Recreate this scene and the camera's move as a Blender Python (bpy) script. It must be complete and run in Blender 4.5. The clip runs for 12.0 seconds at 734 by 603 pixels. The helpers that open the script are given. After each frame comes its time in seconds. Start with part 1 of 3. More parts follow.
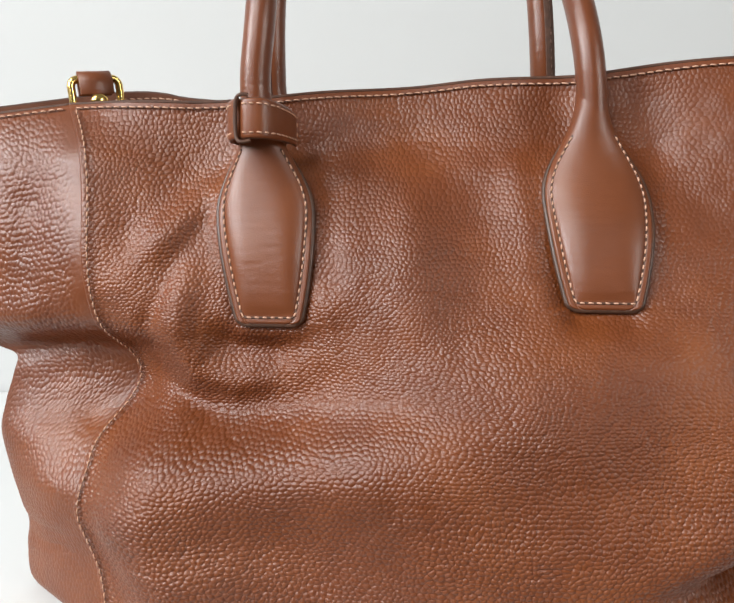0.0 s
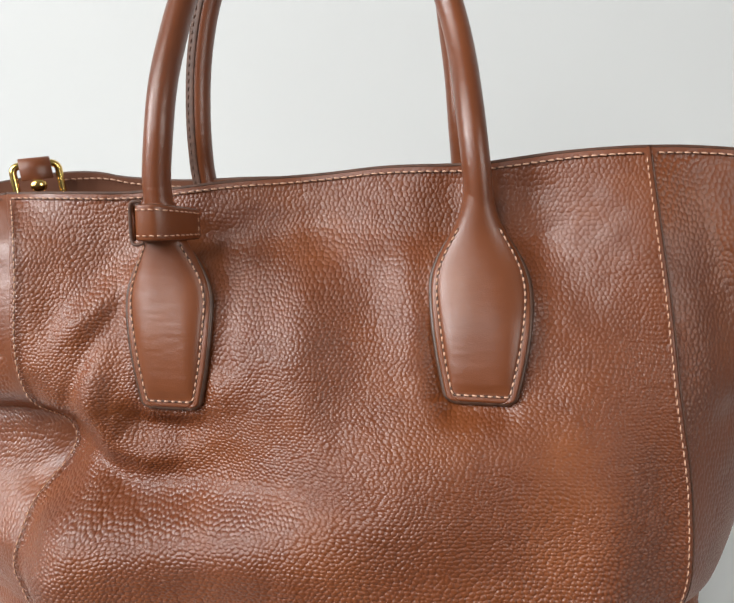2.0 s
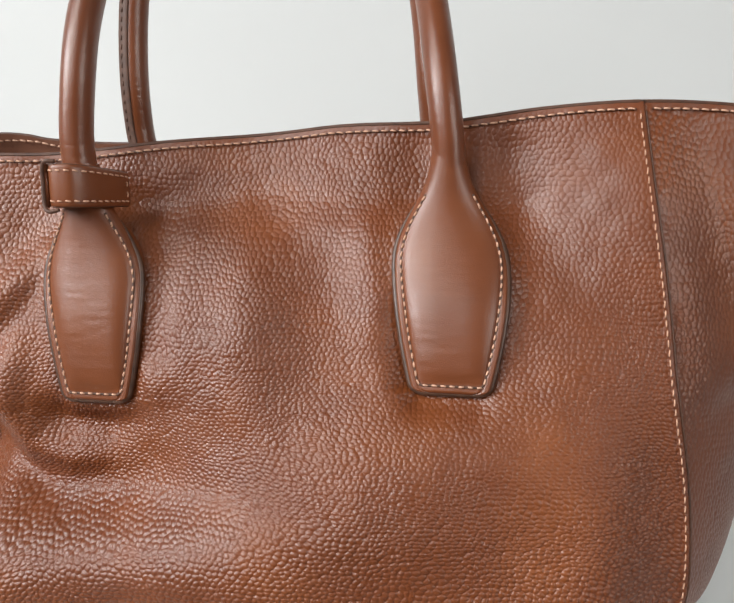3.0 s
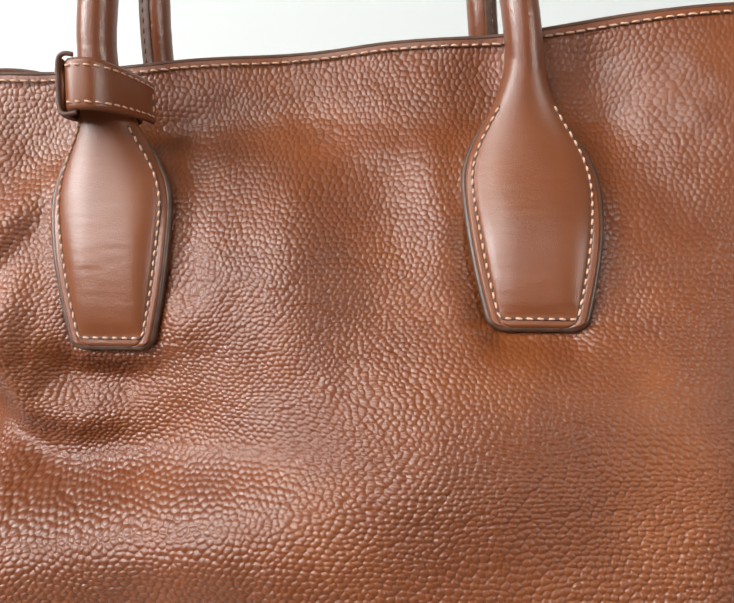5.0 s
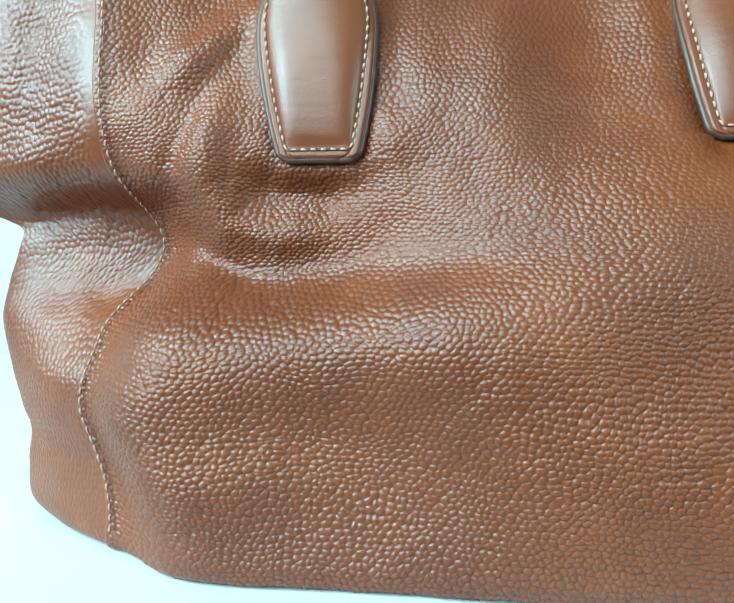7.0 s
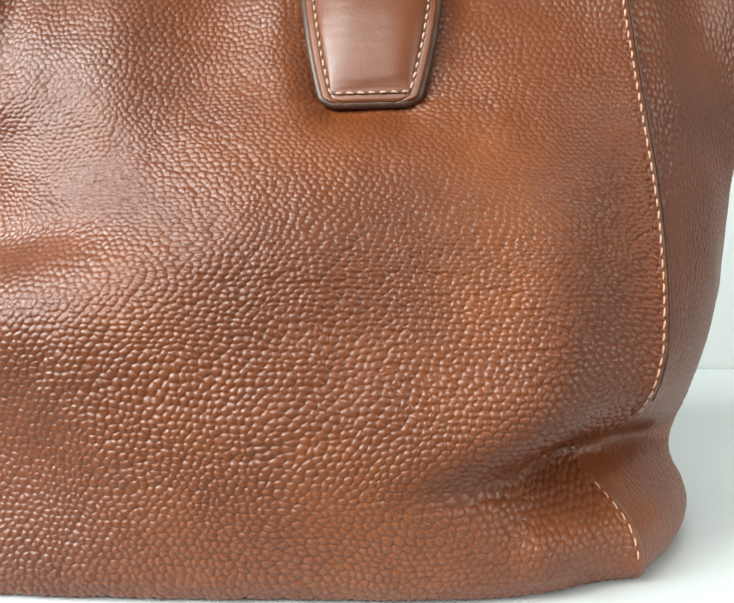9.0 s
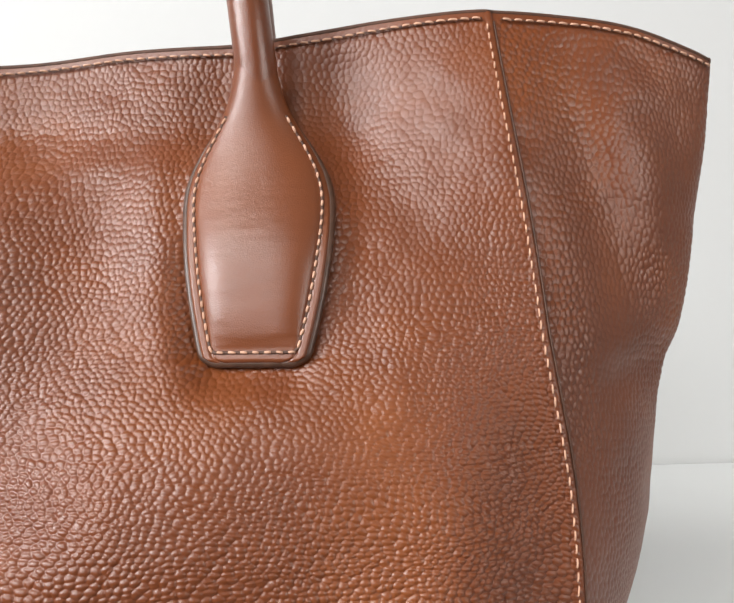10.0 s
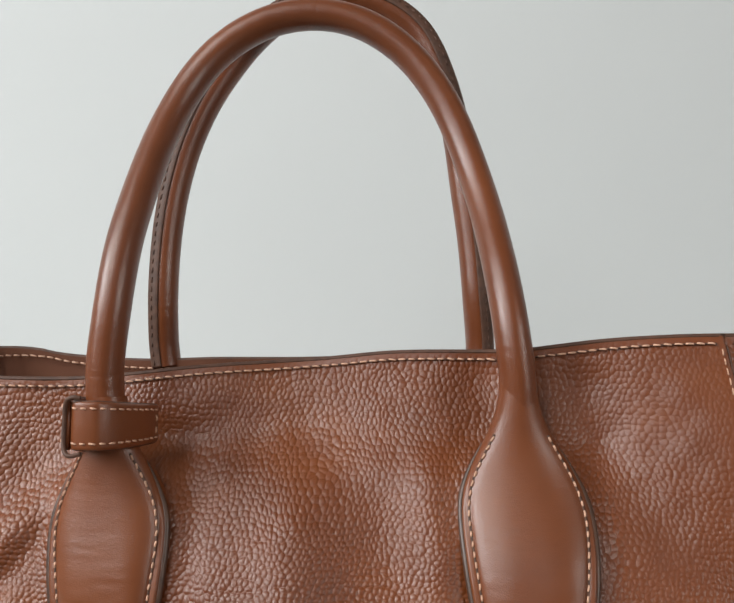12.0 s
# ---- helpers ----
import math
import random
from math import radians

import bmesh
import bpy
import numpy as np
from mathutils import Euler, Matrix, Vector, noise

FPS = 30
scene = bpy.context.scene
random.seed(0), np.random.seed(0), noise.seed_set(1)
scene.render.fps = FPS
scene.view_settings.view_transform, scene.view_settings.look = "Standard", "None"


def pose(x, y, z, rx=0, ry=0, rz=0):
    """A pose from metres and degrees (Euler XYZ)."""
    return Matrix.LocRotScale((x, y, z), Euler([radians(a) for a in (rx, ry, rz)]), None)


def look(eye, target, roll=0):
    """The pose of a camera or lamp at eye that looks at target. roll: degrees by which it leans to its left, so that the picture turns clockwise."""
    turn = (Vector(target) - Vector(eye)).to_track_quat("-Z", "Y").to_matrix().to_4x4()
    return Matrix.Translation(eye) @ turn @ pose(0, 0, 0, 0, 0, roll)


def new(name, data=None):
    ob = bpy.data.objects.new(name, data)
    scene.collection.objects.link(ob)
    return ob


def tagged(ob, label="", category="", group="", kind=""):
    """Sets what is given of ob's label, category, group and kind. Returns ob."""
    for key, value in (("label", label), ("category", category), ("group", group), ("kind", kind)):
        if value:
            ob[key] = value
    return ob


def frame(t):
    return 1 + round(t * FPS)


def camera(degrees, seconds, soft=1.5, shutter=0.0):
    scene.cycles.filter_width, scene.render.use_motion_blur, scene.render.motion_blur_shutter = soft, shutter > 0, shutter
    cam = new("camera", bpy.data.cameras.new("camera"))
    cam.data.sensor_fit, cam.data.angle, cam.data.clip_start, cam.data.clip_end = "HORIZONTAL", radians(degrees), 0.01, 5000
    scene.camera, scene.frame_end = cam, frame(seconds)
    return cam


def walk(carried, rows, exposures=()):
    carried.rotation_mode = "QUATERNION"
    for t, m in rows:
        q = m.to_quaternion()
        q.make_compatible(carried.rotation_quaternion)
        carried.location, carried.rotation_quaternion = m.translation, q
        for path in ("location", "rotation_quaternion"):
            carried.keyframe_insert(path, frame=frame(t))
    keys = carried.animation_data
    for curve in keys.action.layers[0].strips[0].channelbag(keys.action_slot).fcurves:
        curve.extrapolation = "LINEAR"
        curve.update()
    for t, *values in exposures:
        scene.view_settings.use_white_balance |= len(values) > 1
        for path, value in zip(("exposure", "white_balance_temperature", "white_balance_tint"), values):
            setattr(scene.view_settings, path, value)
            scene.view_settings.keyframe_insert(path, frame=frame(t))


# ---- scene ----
cam = camera(54.6, 12.0, 1.6)
METRES, EYE, TILT, LEAN, TURN = 0.82, 0.185, -7.0, 0.0, 0.0
ROWS = [
    (0, 0, 0, -0.002, 0.3, 0.4, -0.1),
    (0.1, 0.0084, -0.0063, 0.0021, 0.76, -0.45, 0.2),
    (0.2, 0.055, 0.0045, 0.0204, 7.6, -1.5, -1.05),
    (0.5, 0.064, 0.005, 0.0237, 8.73, -1.73, -1.23),
    (1, 0.082, 0.0086, 0.0261, 8.34, -2.04, -1.28),
    (1.5, 0.0703, 0.03, 0.0551, 7.22, -1.51, -0.94),
    (1.7, 0.0834, 0.0113, 0.0455, 6.25, 0.18, -0.74),
    (2, 0.0962, -0.0157, 0.0604, 5.91, -1.85, -0.25),
    (2.2, 0.1049, -0.0126, 0.0601, 5.74, -2.19, -0.06),
    (2.5, 0.1209, 0.007, 0.0505, 5.32, -2.86, 0.12),
    (2.7, 0.1163, 0.0149, 0.0518, 4.75, -3.33, -0.13),
    (4.3, 0.058, 0.1328, 0.0609, 3.64, 1.48, -0.58),
    (4.5, 0.0587, 0.1222, 0.0395, 3.12, 1.22, -0.54),
    (4.7, 0.0608, 0.0973, 0.0262, 2.32, 1.49, -0.26),
    (5, 0.0625, 0.08, -0.002, 2.29, 1.77, 0.01),
    (5.5, 0.0698, 0.059, -0.0245, 2.35, 2.61, 0.2),
    (5.7, 0.0614, 0.06, -0.0491, 2.58, 3.02, 0.06),
    (6, 0.0469, 0.0558, -0.0648, 3.16, 2.48, -0.13),
    (6.3, 0.0133, 0.0734, -0.0796, 3.91, 2.46, -0.47),
    (6.5, -0.0002, 0.0808, -0.0743, 4.18, 2.58, -0.77),
    (6.7, -0.0113, 0.0797, -0.0768, 4.7, 2.59, -0.98),
    (8.3, 0.056, 0.0951, -0.0899, 1.98, 3.34, -1.02),
    (8.5, 0.0744, 0.0937, -0.0902, 1.81, 3.49, -0.84),
    (9, 0.1187, 0.1016, -0.0941, 0.48, 3.95, -0.18),
    (9.3, 0.1304, 0.1016, -0.0787, 0.04, 4.53, 0.35),
    (9.5, 0.1426, 0.1021, -0.0547, -0.68, 5.25, 0.61),
    (9.6, 0.1435, 0.105, -0.0415, -1.11, 4.72, 0.7),
    (9.8, 0.1472, 0.1122, -0.0304, -0.31, 5.44, 0.95),
    (10, 0.1501, 0.1169, -0.0092, -1.19, 6.06, 1.22),
    (10.5, 0.1515, 0.1167, 0.0211, -0.67, 6.63, 1.11),
    (10.7, 0.1315, 0.1001, 0.0312, -0.21, 7.13, 0.84),
    (11, 0.1013, 0.0885, 0.054, 0.54, 8.06, 0.29),
    (11.5, 0.0698, 0.0761, 0.0743, 1.14, 9.64, -0.52),
    (12, 0.0623, 0.0656, 0.0879, 2, 10.43, -0.71),
]
# seconds, stops, kelvin, tint
EXPOSURES = [(0.0, -0.68, 6550, 10), (4.6, -0.63, 6600, 10), (5.0, -0.38, 6550, 8), (5.4, -0.06, 4950, -18), (6.0, -0.06, 4600, -30), (6.5, -0.14, 4650, -28), (8.5, -0.11, 4950, -28), (9.1, -0.14, 6450, 6), (9.5, -0.04, 6600, 12), (10.0, -0.40, 6650, 12), (10.5, -0.64, 6500, 10), (11.0, -0.72, 6550, 10), (12.0, -0.97, 6500, 8)]
walk(cam, [(t, pose(0, 0, EYE, TILT, LEAN, TURN) @ pose(METRES * x, METRES * y, METRES * z, 90 + pitch, roll, yaw)) for t, x, y, z, yaw, pitch, roll in ROWS], EXPOSURES)

# ---- world, lights and room measures ----
world = bpy.data.worlds.new("world")
scene.world = world
world.use_nodes = True
world.node_tree.nodes["Background"].inputs["Color"].default_value = (0.75, 0.85, 1.0, 1)
world.node_tree.nodes["Background"].inputs["Strength"].default_value = 0.3

TABLE_Z = 0.000                     # top of the table
FLOOR_Z = TABLE_Z - 0.75
WALL_Y = 0.745                      # wall behind the table
ROOM_W, ROOM_E, ROOM_S, CEIL_Z = -2.0, 1.9, -2.6, 1.75


def area_lamp(name, eye, target, size_x, size_y, power, colour):
    lamp = bpy.data.lights.new(name, "AREA")
    lamp.shape, lamp.size, lamp.size_y = "RECTANGLE", size_x, size_y
    lamp.energy, lamp.color = power, colour
    ob = new(name, lamp)
    ob.matrix_world = look(eye, target)
    return tagged(ob, kind="structure")


area_lamp("ceiling_panel_light", (-0.75, -1.75, CEIL_Z - 0.03), (-0.75, -1.75, 0.0), 0.8, 0.8, 24, (1.0, 0.99, 0.97))
area_lamp("ceiling_panel_light", (-0.95, -0.92, CEIL_Z - 0.03), (-0.95, -0.92, 0.0), 0.7, 0.7, 36, (1.0, 0.99, 0.97))
area_lamp("rear_window_light", (-1.35, ROOM_S + 0.02, 1.22), (-1.35, 0.0, 1.22), 0.9, 0.9, 40, (0.97, 0.98, 1.0))
area_lamp("window_light", (ROOM_W + 0.02, -0.95, 1.20), (0.0, -0.95, 1.20), 1.2, 0.95, 135, (0.94, 0.97, 1.0))
area_lamp("side_window_light", (ROOM_E - 0.02, -1.25, 0.80), (0.0, -1.25, 0.80), 0.50, 0.80, 37, (1.0, 0.98, 0.95))


# ---- materials ----
def material(name, rough=0.5, metal=0.0, specular=0.5):
    m = bpy.data.materials.new(name)
    m.use_nodes = True
    nt = m.node_tree
    b = nt.nodes["Principled BSDF"]
    b.inputs["Roughness"].default_value = rough
    b.inputs["Metallic"].default_value = metal
    b.inputs["Specular IOR Level"].default_value = specular
    return m, nt, b


def node(nt, kind, **inputs):
    n = nt.nodes.new(kind)
    for k, v in inputs.items():
        n.inputs[k.replace("_", " ")].default_value = v
    return n


def ramp(nt, fac, stops):
    n = nt.nodes.new("ShaderNodeValToRGB")
    el = n.color_ramp.elements
    while len(el) < len(stops):
        el.new(0.5)
    for e, (p, c) in zip(el, stops):
        e.position, e.color = p, (*c, 1)
    nt.links.new(fac, n.inputs["Fac"])
    return n.outputs["Color"]


def leather(name, dark, mid, light, rough, pore, pore_depth, wrinkle=0.0, specular=0.5, coat=0.0, worn=()):
    """Aniline leather: cloudy colour, pores, faint wrinkles, worn gloss; worn: spots (place, radius) rubbed to the lighter tan."""
    m, nt, b = material(name, rough, 0.0, specular)
    b.inputs["Coat Weight"].default_value, b.inputs["Coat Roughness"].default_value = coat, 0.24
    co = nt.nodes.new("ShaderNodeTexCoord").outputs["Object"]
    cloud = node(nt, "ShaderNodeTexNoise", Scale=16.0, Detail=6.0, Roughness=0.62)
    nt.links.new(co, cloud.inputs["Vector"])
    fac = cloud.outputs["Fac"]
    for place, radius, amount in worn:
        far = nt.nodes.new("ShaderNodeVectorMath")
        far.operation = "DISTANCE"
        far.inputs[1].default_value = place
        nt.links.new(co, far.inputs[0])
        fall = node(nt, "ShaderNodeMapRange")
        fall.interpolation_type = "SMOOTHERSTEP"
        for key, v in (("From Min", 0.0), ("From Max", radius), ("To Min", amount), ("To Max", 0.0)):
            fall.inputs[key].default_value = v
        nt.links.new(far.outputs["Value"], fall.inputs["Value"])
        add = nt.nodes.new("ShaderNodeMath")
        nt.links.new(fac, add.inputs[0])
        nt.links.new(fall.outputs["Result"], add.inputs[1])
        fac = add.outputs["Value"]
    nt.links.new(ramp(nt, fac, [(0.25, dark), (0.5, mid), (0.8, light)]), b.inputs["Base Color"])
    gloss = node(nt, "ShaderNodeTexNoise", Scale=60.0, Detail=4.0)
    nt.links.new(co, gloss.inputs["Vector"])
    span = node(nt, "ShaderNodeMapRange")
    span.inputs["To Min"].default_value, span.inputs["To Max"].default_value = rough - 0.07, rough + 0.09
    nt.links.new(gloss.outputs["Fac"], span.inputs["Value"])
    nt.links.new(span.outputs["Result"], b.inputs["Roughness"])
    fine = node(nt, "ShaderNodeTexVoronoi", Scale=pore, Randomness=1.0)
    fine.feature = "DISTANCE_TO_EDGE"
    nt.links.new(co, fine.inputs["Vector"])
    edge = node(nt, "ShaderNodeMapRange")
    edge.inputs["From Max"].default_value = 0.25
    nt.links.new(fine.outputs["Distance"], edge.inputs["Value"])
    bump = node(nt, "ShaderNodeBump", Strength=pore_depth, Distance=0.0004)
    nt.links.new(edge.outputs["Result"], bump.inputs["Height"])
    last = bump
    if wrinkle:
        wave = node(nt, "ShaderNodeTexNoise", Scale=230.0, Detail=4.0, Distortion=2.0)
        stretch = node(nt, "ShaderNodeMapping")
        stretch.inputs["Scale"].default_value = (0.8, 0.8, 1.5)
        nt.links.new(co, stretch.inputs["Vector"])
        nt.links.new(stretch.outputs["Vector"], wave.inputs["Vector"])
        second = node(nt, "ShaderNodeBump", Strength=wrinkle, Distance=0.0006)
        nt.links.new(wave.outputs["Fac"], second.inputs["Height"])
        nt.links.new(bump.outputs["Normal"], second.inputs["Normal"])
        last = second
    nt.links.new(last.outputs["Normal"], b.inputs["Normal"])
    return m


def plain(name, colour, rough, metal=0.0, noise_scale=40.0, spread=0.15, bump=0.1, distance=0.0005):
    m, nt, b = material(name, rough, metal)
    co = nt.nodes.new("ShaderNodeTexCoord").outputs["Object"]
    n = node(nt, "ShaderNodeTexNoise", Scale=noise_scale, Detail=5.0)
    nt.links.new(co, n.inputs["Vector"])
    lo, hi = [c * (1 - spread) for c in colour], [min(1, c * (1 + spread)) for c in colour]
    nt.links.new(ramp(nt, n.outputs["Fac"], [(0.3, lo), (0.7, hi)]), b.inputs["Base Color"])
    bp = node(nt, "ShaderNodeBump", Strength=bump, Distance=distance)
    nt.links.new(n.outputs["Fac"], bp.inputs["Height"])
    nt.links.new(bp.outputs["Normal"], b.inputs["Normal"])
    return m


PEBBLED = leather("pebbled_leather", (0.108, 0.0262, 0.0060), (0.148, 0.0362, 0.0080), (0.228, 0.063, 0.0140), 0.37, 2600.0, 0.1, specular=0.62,
                  worn=(((0.105, -0.055, 0.135), 0.080, 0.10), ((-0.165, -0.020, 0.085), 0.06, 0.14)))
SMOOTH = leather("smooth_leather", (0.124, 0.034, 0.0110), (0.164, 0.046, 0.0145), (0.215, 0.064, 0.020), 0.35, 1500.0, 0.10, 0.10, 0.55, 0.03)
CREASED = leather("creased_handle_leather", (0.112, 0.030, 0.0098), (0.150, 0.041, 0.0130), (0.200, 0.058, 0.0185), 0.30, 1500.0, 0.12, 0.08, 0.65, 0.03)
LINING = leather("suede_lining", (0.10, 0.040, 0.022), (0.13, 0.052, 0.030), (0.16, 0.065, 0.038), 0.85, 2500.0, 0.3, specular=0.2)
EDGE = plain("edge_paint", (0.078, 0.033, 0.018), 0.62, 0.0, 300.0, 0.3, 0.25)
POLISHED_EDGE = plain("polished_edge_paint", (0.070, 0.034, 0.021), 0.38, 0.0, 260.0, 0.3, 0.2)
THREAD = plain("thread", (0.56, 0.33, 0.225), 0.7, 0.0, 900.0, 0.25, 0.3)
GOLD = plain("polished_brass", (0.86, 0.60, 0.20), 0.2, 1.0, 200.0, 0.06, 0.05)
WALL_PAINT = plain("wall_paint", (0.57, 0.583, 0.577), 0.75, 0.0, 3.0, 0.015, 0.05)
TABLE_PAINT = plain("white_table_laminate", (0.74, 0.76, 0.755), 0.45, 0.0, 6.0, 0.02, 0.03)
# unseen side walls and ceiling, toned down to cut the bounce on the bag
BEIGE_PAINT = plain("beige_paint", (0.20, 0.193, 0.18), 0.8, 0.0, 3.0, 0.03, 0.05)
GREY_PAINT = plain("grey_paint", (0.06, 0.06, 0.064), 0.8, 0.0, 3.0, 0.03, 0.05)
FLOOR_WOOD = plain("dark_floor", (0.16, 0.11, 0.075), 0.5, 0.0, 8.0, 0.2, 0.1)


# ---- mesh helpers ----
def link(name, me, mat, parent=None, label=""):
    me.materials.append(mat)
    me.shade_smooth()
    ob = new(name, me)
    if parent:
        ob.parent = parent
    return tagged(ob, label=label)


def sheet(name, grid, mat, parent=None, label="", wrap=False, flip=False):
    """A mesh from a grid of points, rows x columns x 3; wrap closes the columns."""
    rows, cols = grid.shape[:2]
    idx = np.arange(rows * cols).reshape(rows, cols)
    if wrap:
        idx = np.concatenate([idx, idx[:, :1]], axis=1)
    q = np.stack([idx[:-1, :-1], idx[:-1, 1:], idx[1:, 1:], idx[1:, :-1]], axis=-1).reshape(-1, 4)
    if flip:
        q = q[:, ::-1]
    me = bpy.data.meshes.new(name)
    me.vertices.add(rows * cols)
    me.vertices.foreach_set("co", np.ascontiguousarray(grid, dtype=np.float32).ravel())
    me.loops.add(q.size)
    me.loops.foreach_set("vertex_index", np.ascontiguousarray(q, dtype=np.int32).ravel())
    me.polygons.add(len(q))
    me.polygons.foreach_set("loop_start", np.arange(0, q.size, 4, dtype=np.int32))
    me.update(calc_edges=True)
    return link(name, me, mat, parent, label)


def part(name, bm, mat, parent=None, label=""):
    me = bpy.data.meshes.new(name)
    bmesh.ops.recalc_face_normals(bm, faces=bm.faces)
    bm.to_mesh(me)
    bm.free()
    return link(name, me, mat, parent, label)


def spline(knots, n):
    """Catmull-Rom curve through the knots, n points evenly spaced along it."""
    k = np.array(knots, float)
    k = np.vstack([2 * k[0] - k[1], k, 2 * k[-1] - k[-2]])
    out = []
    for a, b, c, d in zip(k, k[1:], k[2:], k[3:]):
        t = np.linspace(0, 1, 40, endpoint=False)[:, None]
        out.append(0.5 * (2 * b + (c - a) * t + (2 * a - 5 * b + 4 * c - d) * t**2 + (3 * b - a - 3 * c + d) * t**3))
    out = np.vstack(out + [k[-2:-1]])
    s = np.concatenate([[0], np.cumsum(np.linalg.norm(np.diff(out, axis=0), axis=1))])
    u = np.linspace(0, s[-1], n)
    return np.stack([np.interp(u, s, out[:, i]) for i in range(out.shape[1])], axis=1)


def smooth_path(p, k=9):
    w = np.ones(k) / k
    pad = np.vstack([np.repeat(p[:1], k // 2, axis=0), p, np.repeat(p[-1:], k // 2, axis=0)])
    return np.stack([np.convolve(pad[:, i], w, mode="valid") for i in range(3)], axis=1)


def curve_of(knots):
    """A smooth function of one variable through (argument, value) knots in rising order."""
    k = spline(knots, 400)
    return lambda v: np.interp(v, k[:, 0], k[:, 1])


def tube(path, radius, sides=14, flat=1.0, up=(0, 1, 0), closed=False):
    """Points of a tube round a path; flat squeezes it along up. radius: one number or one per point."""
    p = np.asarray(path, float)
    t = np.gradient(p, axis=0)
    if closed:
        t = np.roll(p, -1, axis=0) - np.roll(p, 1, axis=0)
    t /= np.linalg.norm(t, axis=1)[:, None]
    u = np.array(up, float)[None] if np.ndim(up) == 1 else np.asarray(up, float)
    a = np.cross(t, u)
    a /= np.linalg.norm(a, axis=1)[:, None]
    b = np.cross(a, t)
    r = np.broadcast_to(radius, (len(p),))[:, None, None]
    ang = np.linspace(0, 2 * np.pi, sides, endpoint=False)[None, :, None]
    return p[:, None] + r * (np.cos(ang) * a[:, None] + flat * np.sin(ang) * b[:, None])


def hoop(path, radius, sides, up):
    """Points of a closed ring; its columns run along the path."""
    g = tube(path, radius, sides, 1.0, up, closed=True).transpose(1, 0, 2)
    return np.vstack([g, g[:1]])


def capped_tube(name, path, radius, mat, parent=None, label="", sides=14, flat=1.0, up=(0, 1, 0)):
    g = tube(path, radius, sides, flat, up)
    ends = [np.repeat(np.mean(e, axis=0)[None, None], sides, axis=1) for e in (g[0], g[-1])]
    return sheet(name, np.vstack([ends[0], g, ends[1]]), mat, parent, label, wrap=True)


def stitches(name, path, outward, parent, pitch=0.0037, length=0.0030, radius=0.00042, slant=0.10, mat=THREAD, label="", channel=0.0, gap=0.8):
    """A row of separate thread stitches along a path, each a small bent capsule sunk at its ends."""
    p = np.asarray(path, float)
    s = np.concatenate([[0], np.cumsum(np.linalg.norm(np.diff(p, axis=0), axis=1))])
    n = int(s[-1] / pitch)
    out = np.broadcast_to(np.asarray(outward, float), p.shape)
    rng = np.random.default_rng(len(p) + n)
    verts, faces, sides = [], [], 6
    prof = [(-0.5, 0.35, -0.6), (-0.38, 0.9, 0.15), (0.0, 1.0, 0.5), (0.38, 0.9, 0.15), (0.5, 0.35, -0.6)]
    for i in range(n):
        c = (i + 0.5) * s[-1] / n
        at = lambda d, arr: np.array([np.interp(d, s, arr[:, j]) for j in range(3)])
        mid, nrm = at(c, p), at(c, out)
        nrm = nrm / np.linalg.norm(nrm)
        d = at(c + 0.001, p) - at(c - 0.001, p)
        d /= np.linalg.norm(d)
        side = np.cross(d, nrm)
        d = d + side * (slant + rng.normal(0, 0.05))
        d /= np.linalg.norm(d)
        side = np.cross(d, nrm)
        base = len(verts)
        ln = length * rng.uniform(0.88, 1.06)
        for along, fat, lift in prof:
            for k in range(sides):
                a = 2 * math.pi * k / sides
                verts.append(mid + d * along * ln + nrm * (lift * radius) + radius * fat * (math.cos(a) * side + math.sin(a) * nrm))
        for j in range(len(prof) - 1):
            for k in range(sides):
                k2 = (k + 1) % sides
                faces.append((base + j * sides + k, base + j * sides + k2, base + (j + 1) * sides + k2, base + (j + 1) * sides + k))
        faces.append(tuple(base + k for k in reversed(range(sides))))
        faces.append(tuple(base + (len(prof) - 1) * sides + k for k in range(sides)))
    me = bpy.data.meshes.new(name)
    me.from_pydata([tuple(v) for v in verts], [], faces)
    ob = link(name, me, mat, parent, label)
    if channel:
        away = out / np.linalg.norm(out, axis=1)[:, None]
        capped_tube("stitch_channel", p - away * channel, radius * gap, EDGE, ob, "", 6, 0.35, up=away)
    return ob


def box(name, lo, hi, mat, parent=None, label="", bevel=0.004):
    bm = bmesh.new()
    bmesh.ops.create_cube(bm, size=1.0)
    for v in bm.verts:
        v.co = Vector([(l + h) / 2 + c * (h - l) for c, l, h in zip(v.co, lo, hi)])
    if bevel:
        bmesh.ops.bevel(bm, geom=list(bm.edges), offset=bevel, segments=3, profile=0.5, affect="EDGES")
    ob = part(name, bm, mat, parent, label)
    ob.data.shade_flat()
    return ob


# ---- room ----
T = 0.12
tagged(box("floor", (ROOM_W - T, ROOM_S - T, FLOOR_Z - T), (ROOM_E + T, WALL_Y + T, FLOOR_Z), FLOOR_WOOD, bevel=0), "dark wooden floor below the table", kind="structure")
tagged(box("ceiling", (ROOM_W - T, ROOM_S - T, CEIL_Z), (ROOM_E + T, WALL_Y + T, CEIL_Z + T), BEIGE_PAINT, bevel=0), "plain beige ceiling", kind="structure")
tagged(box("wall_north", (ROOM_W - T, WALL_Y, FLOOR_Z), (ROOM_E + T, WALL_Y + T, CEIL_Z), WALL_PAINT, bevel=0), "plain off-white wall behind the table", kind="structure")
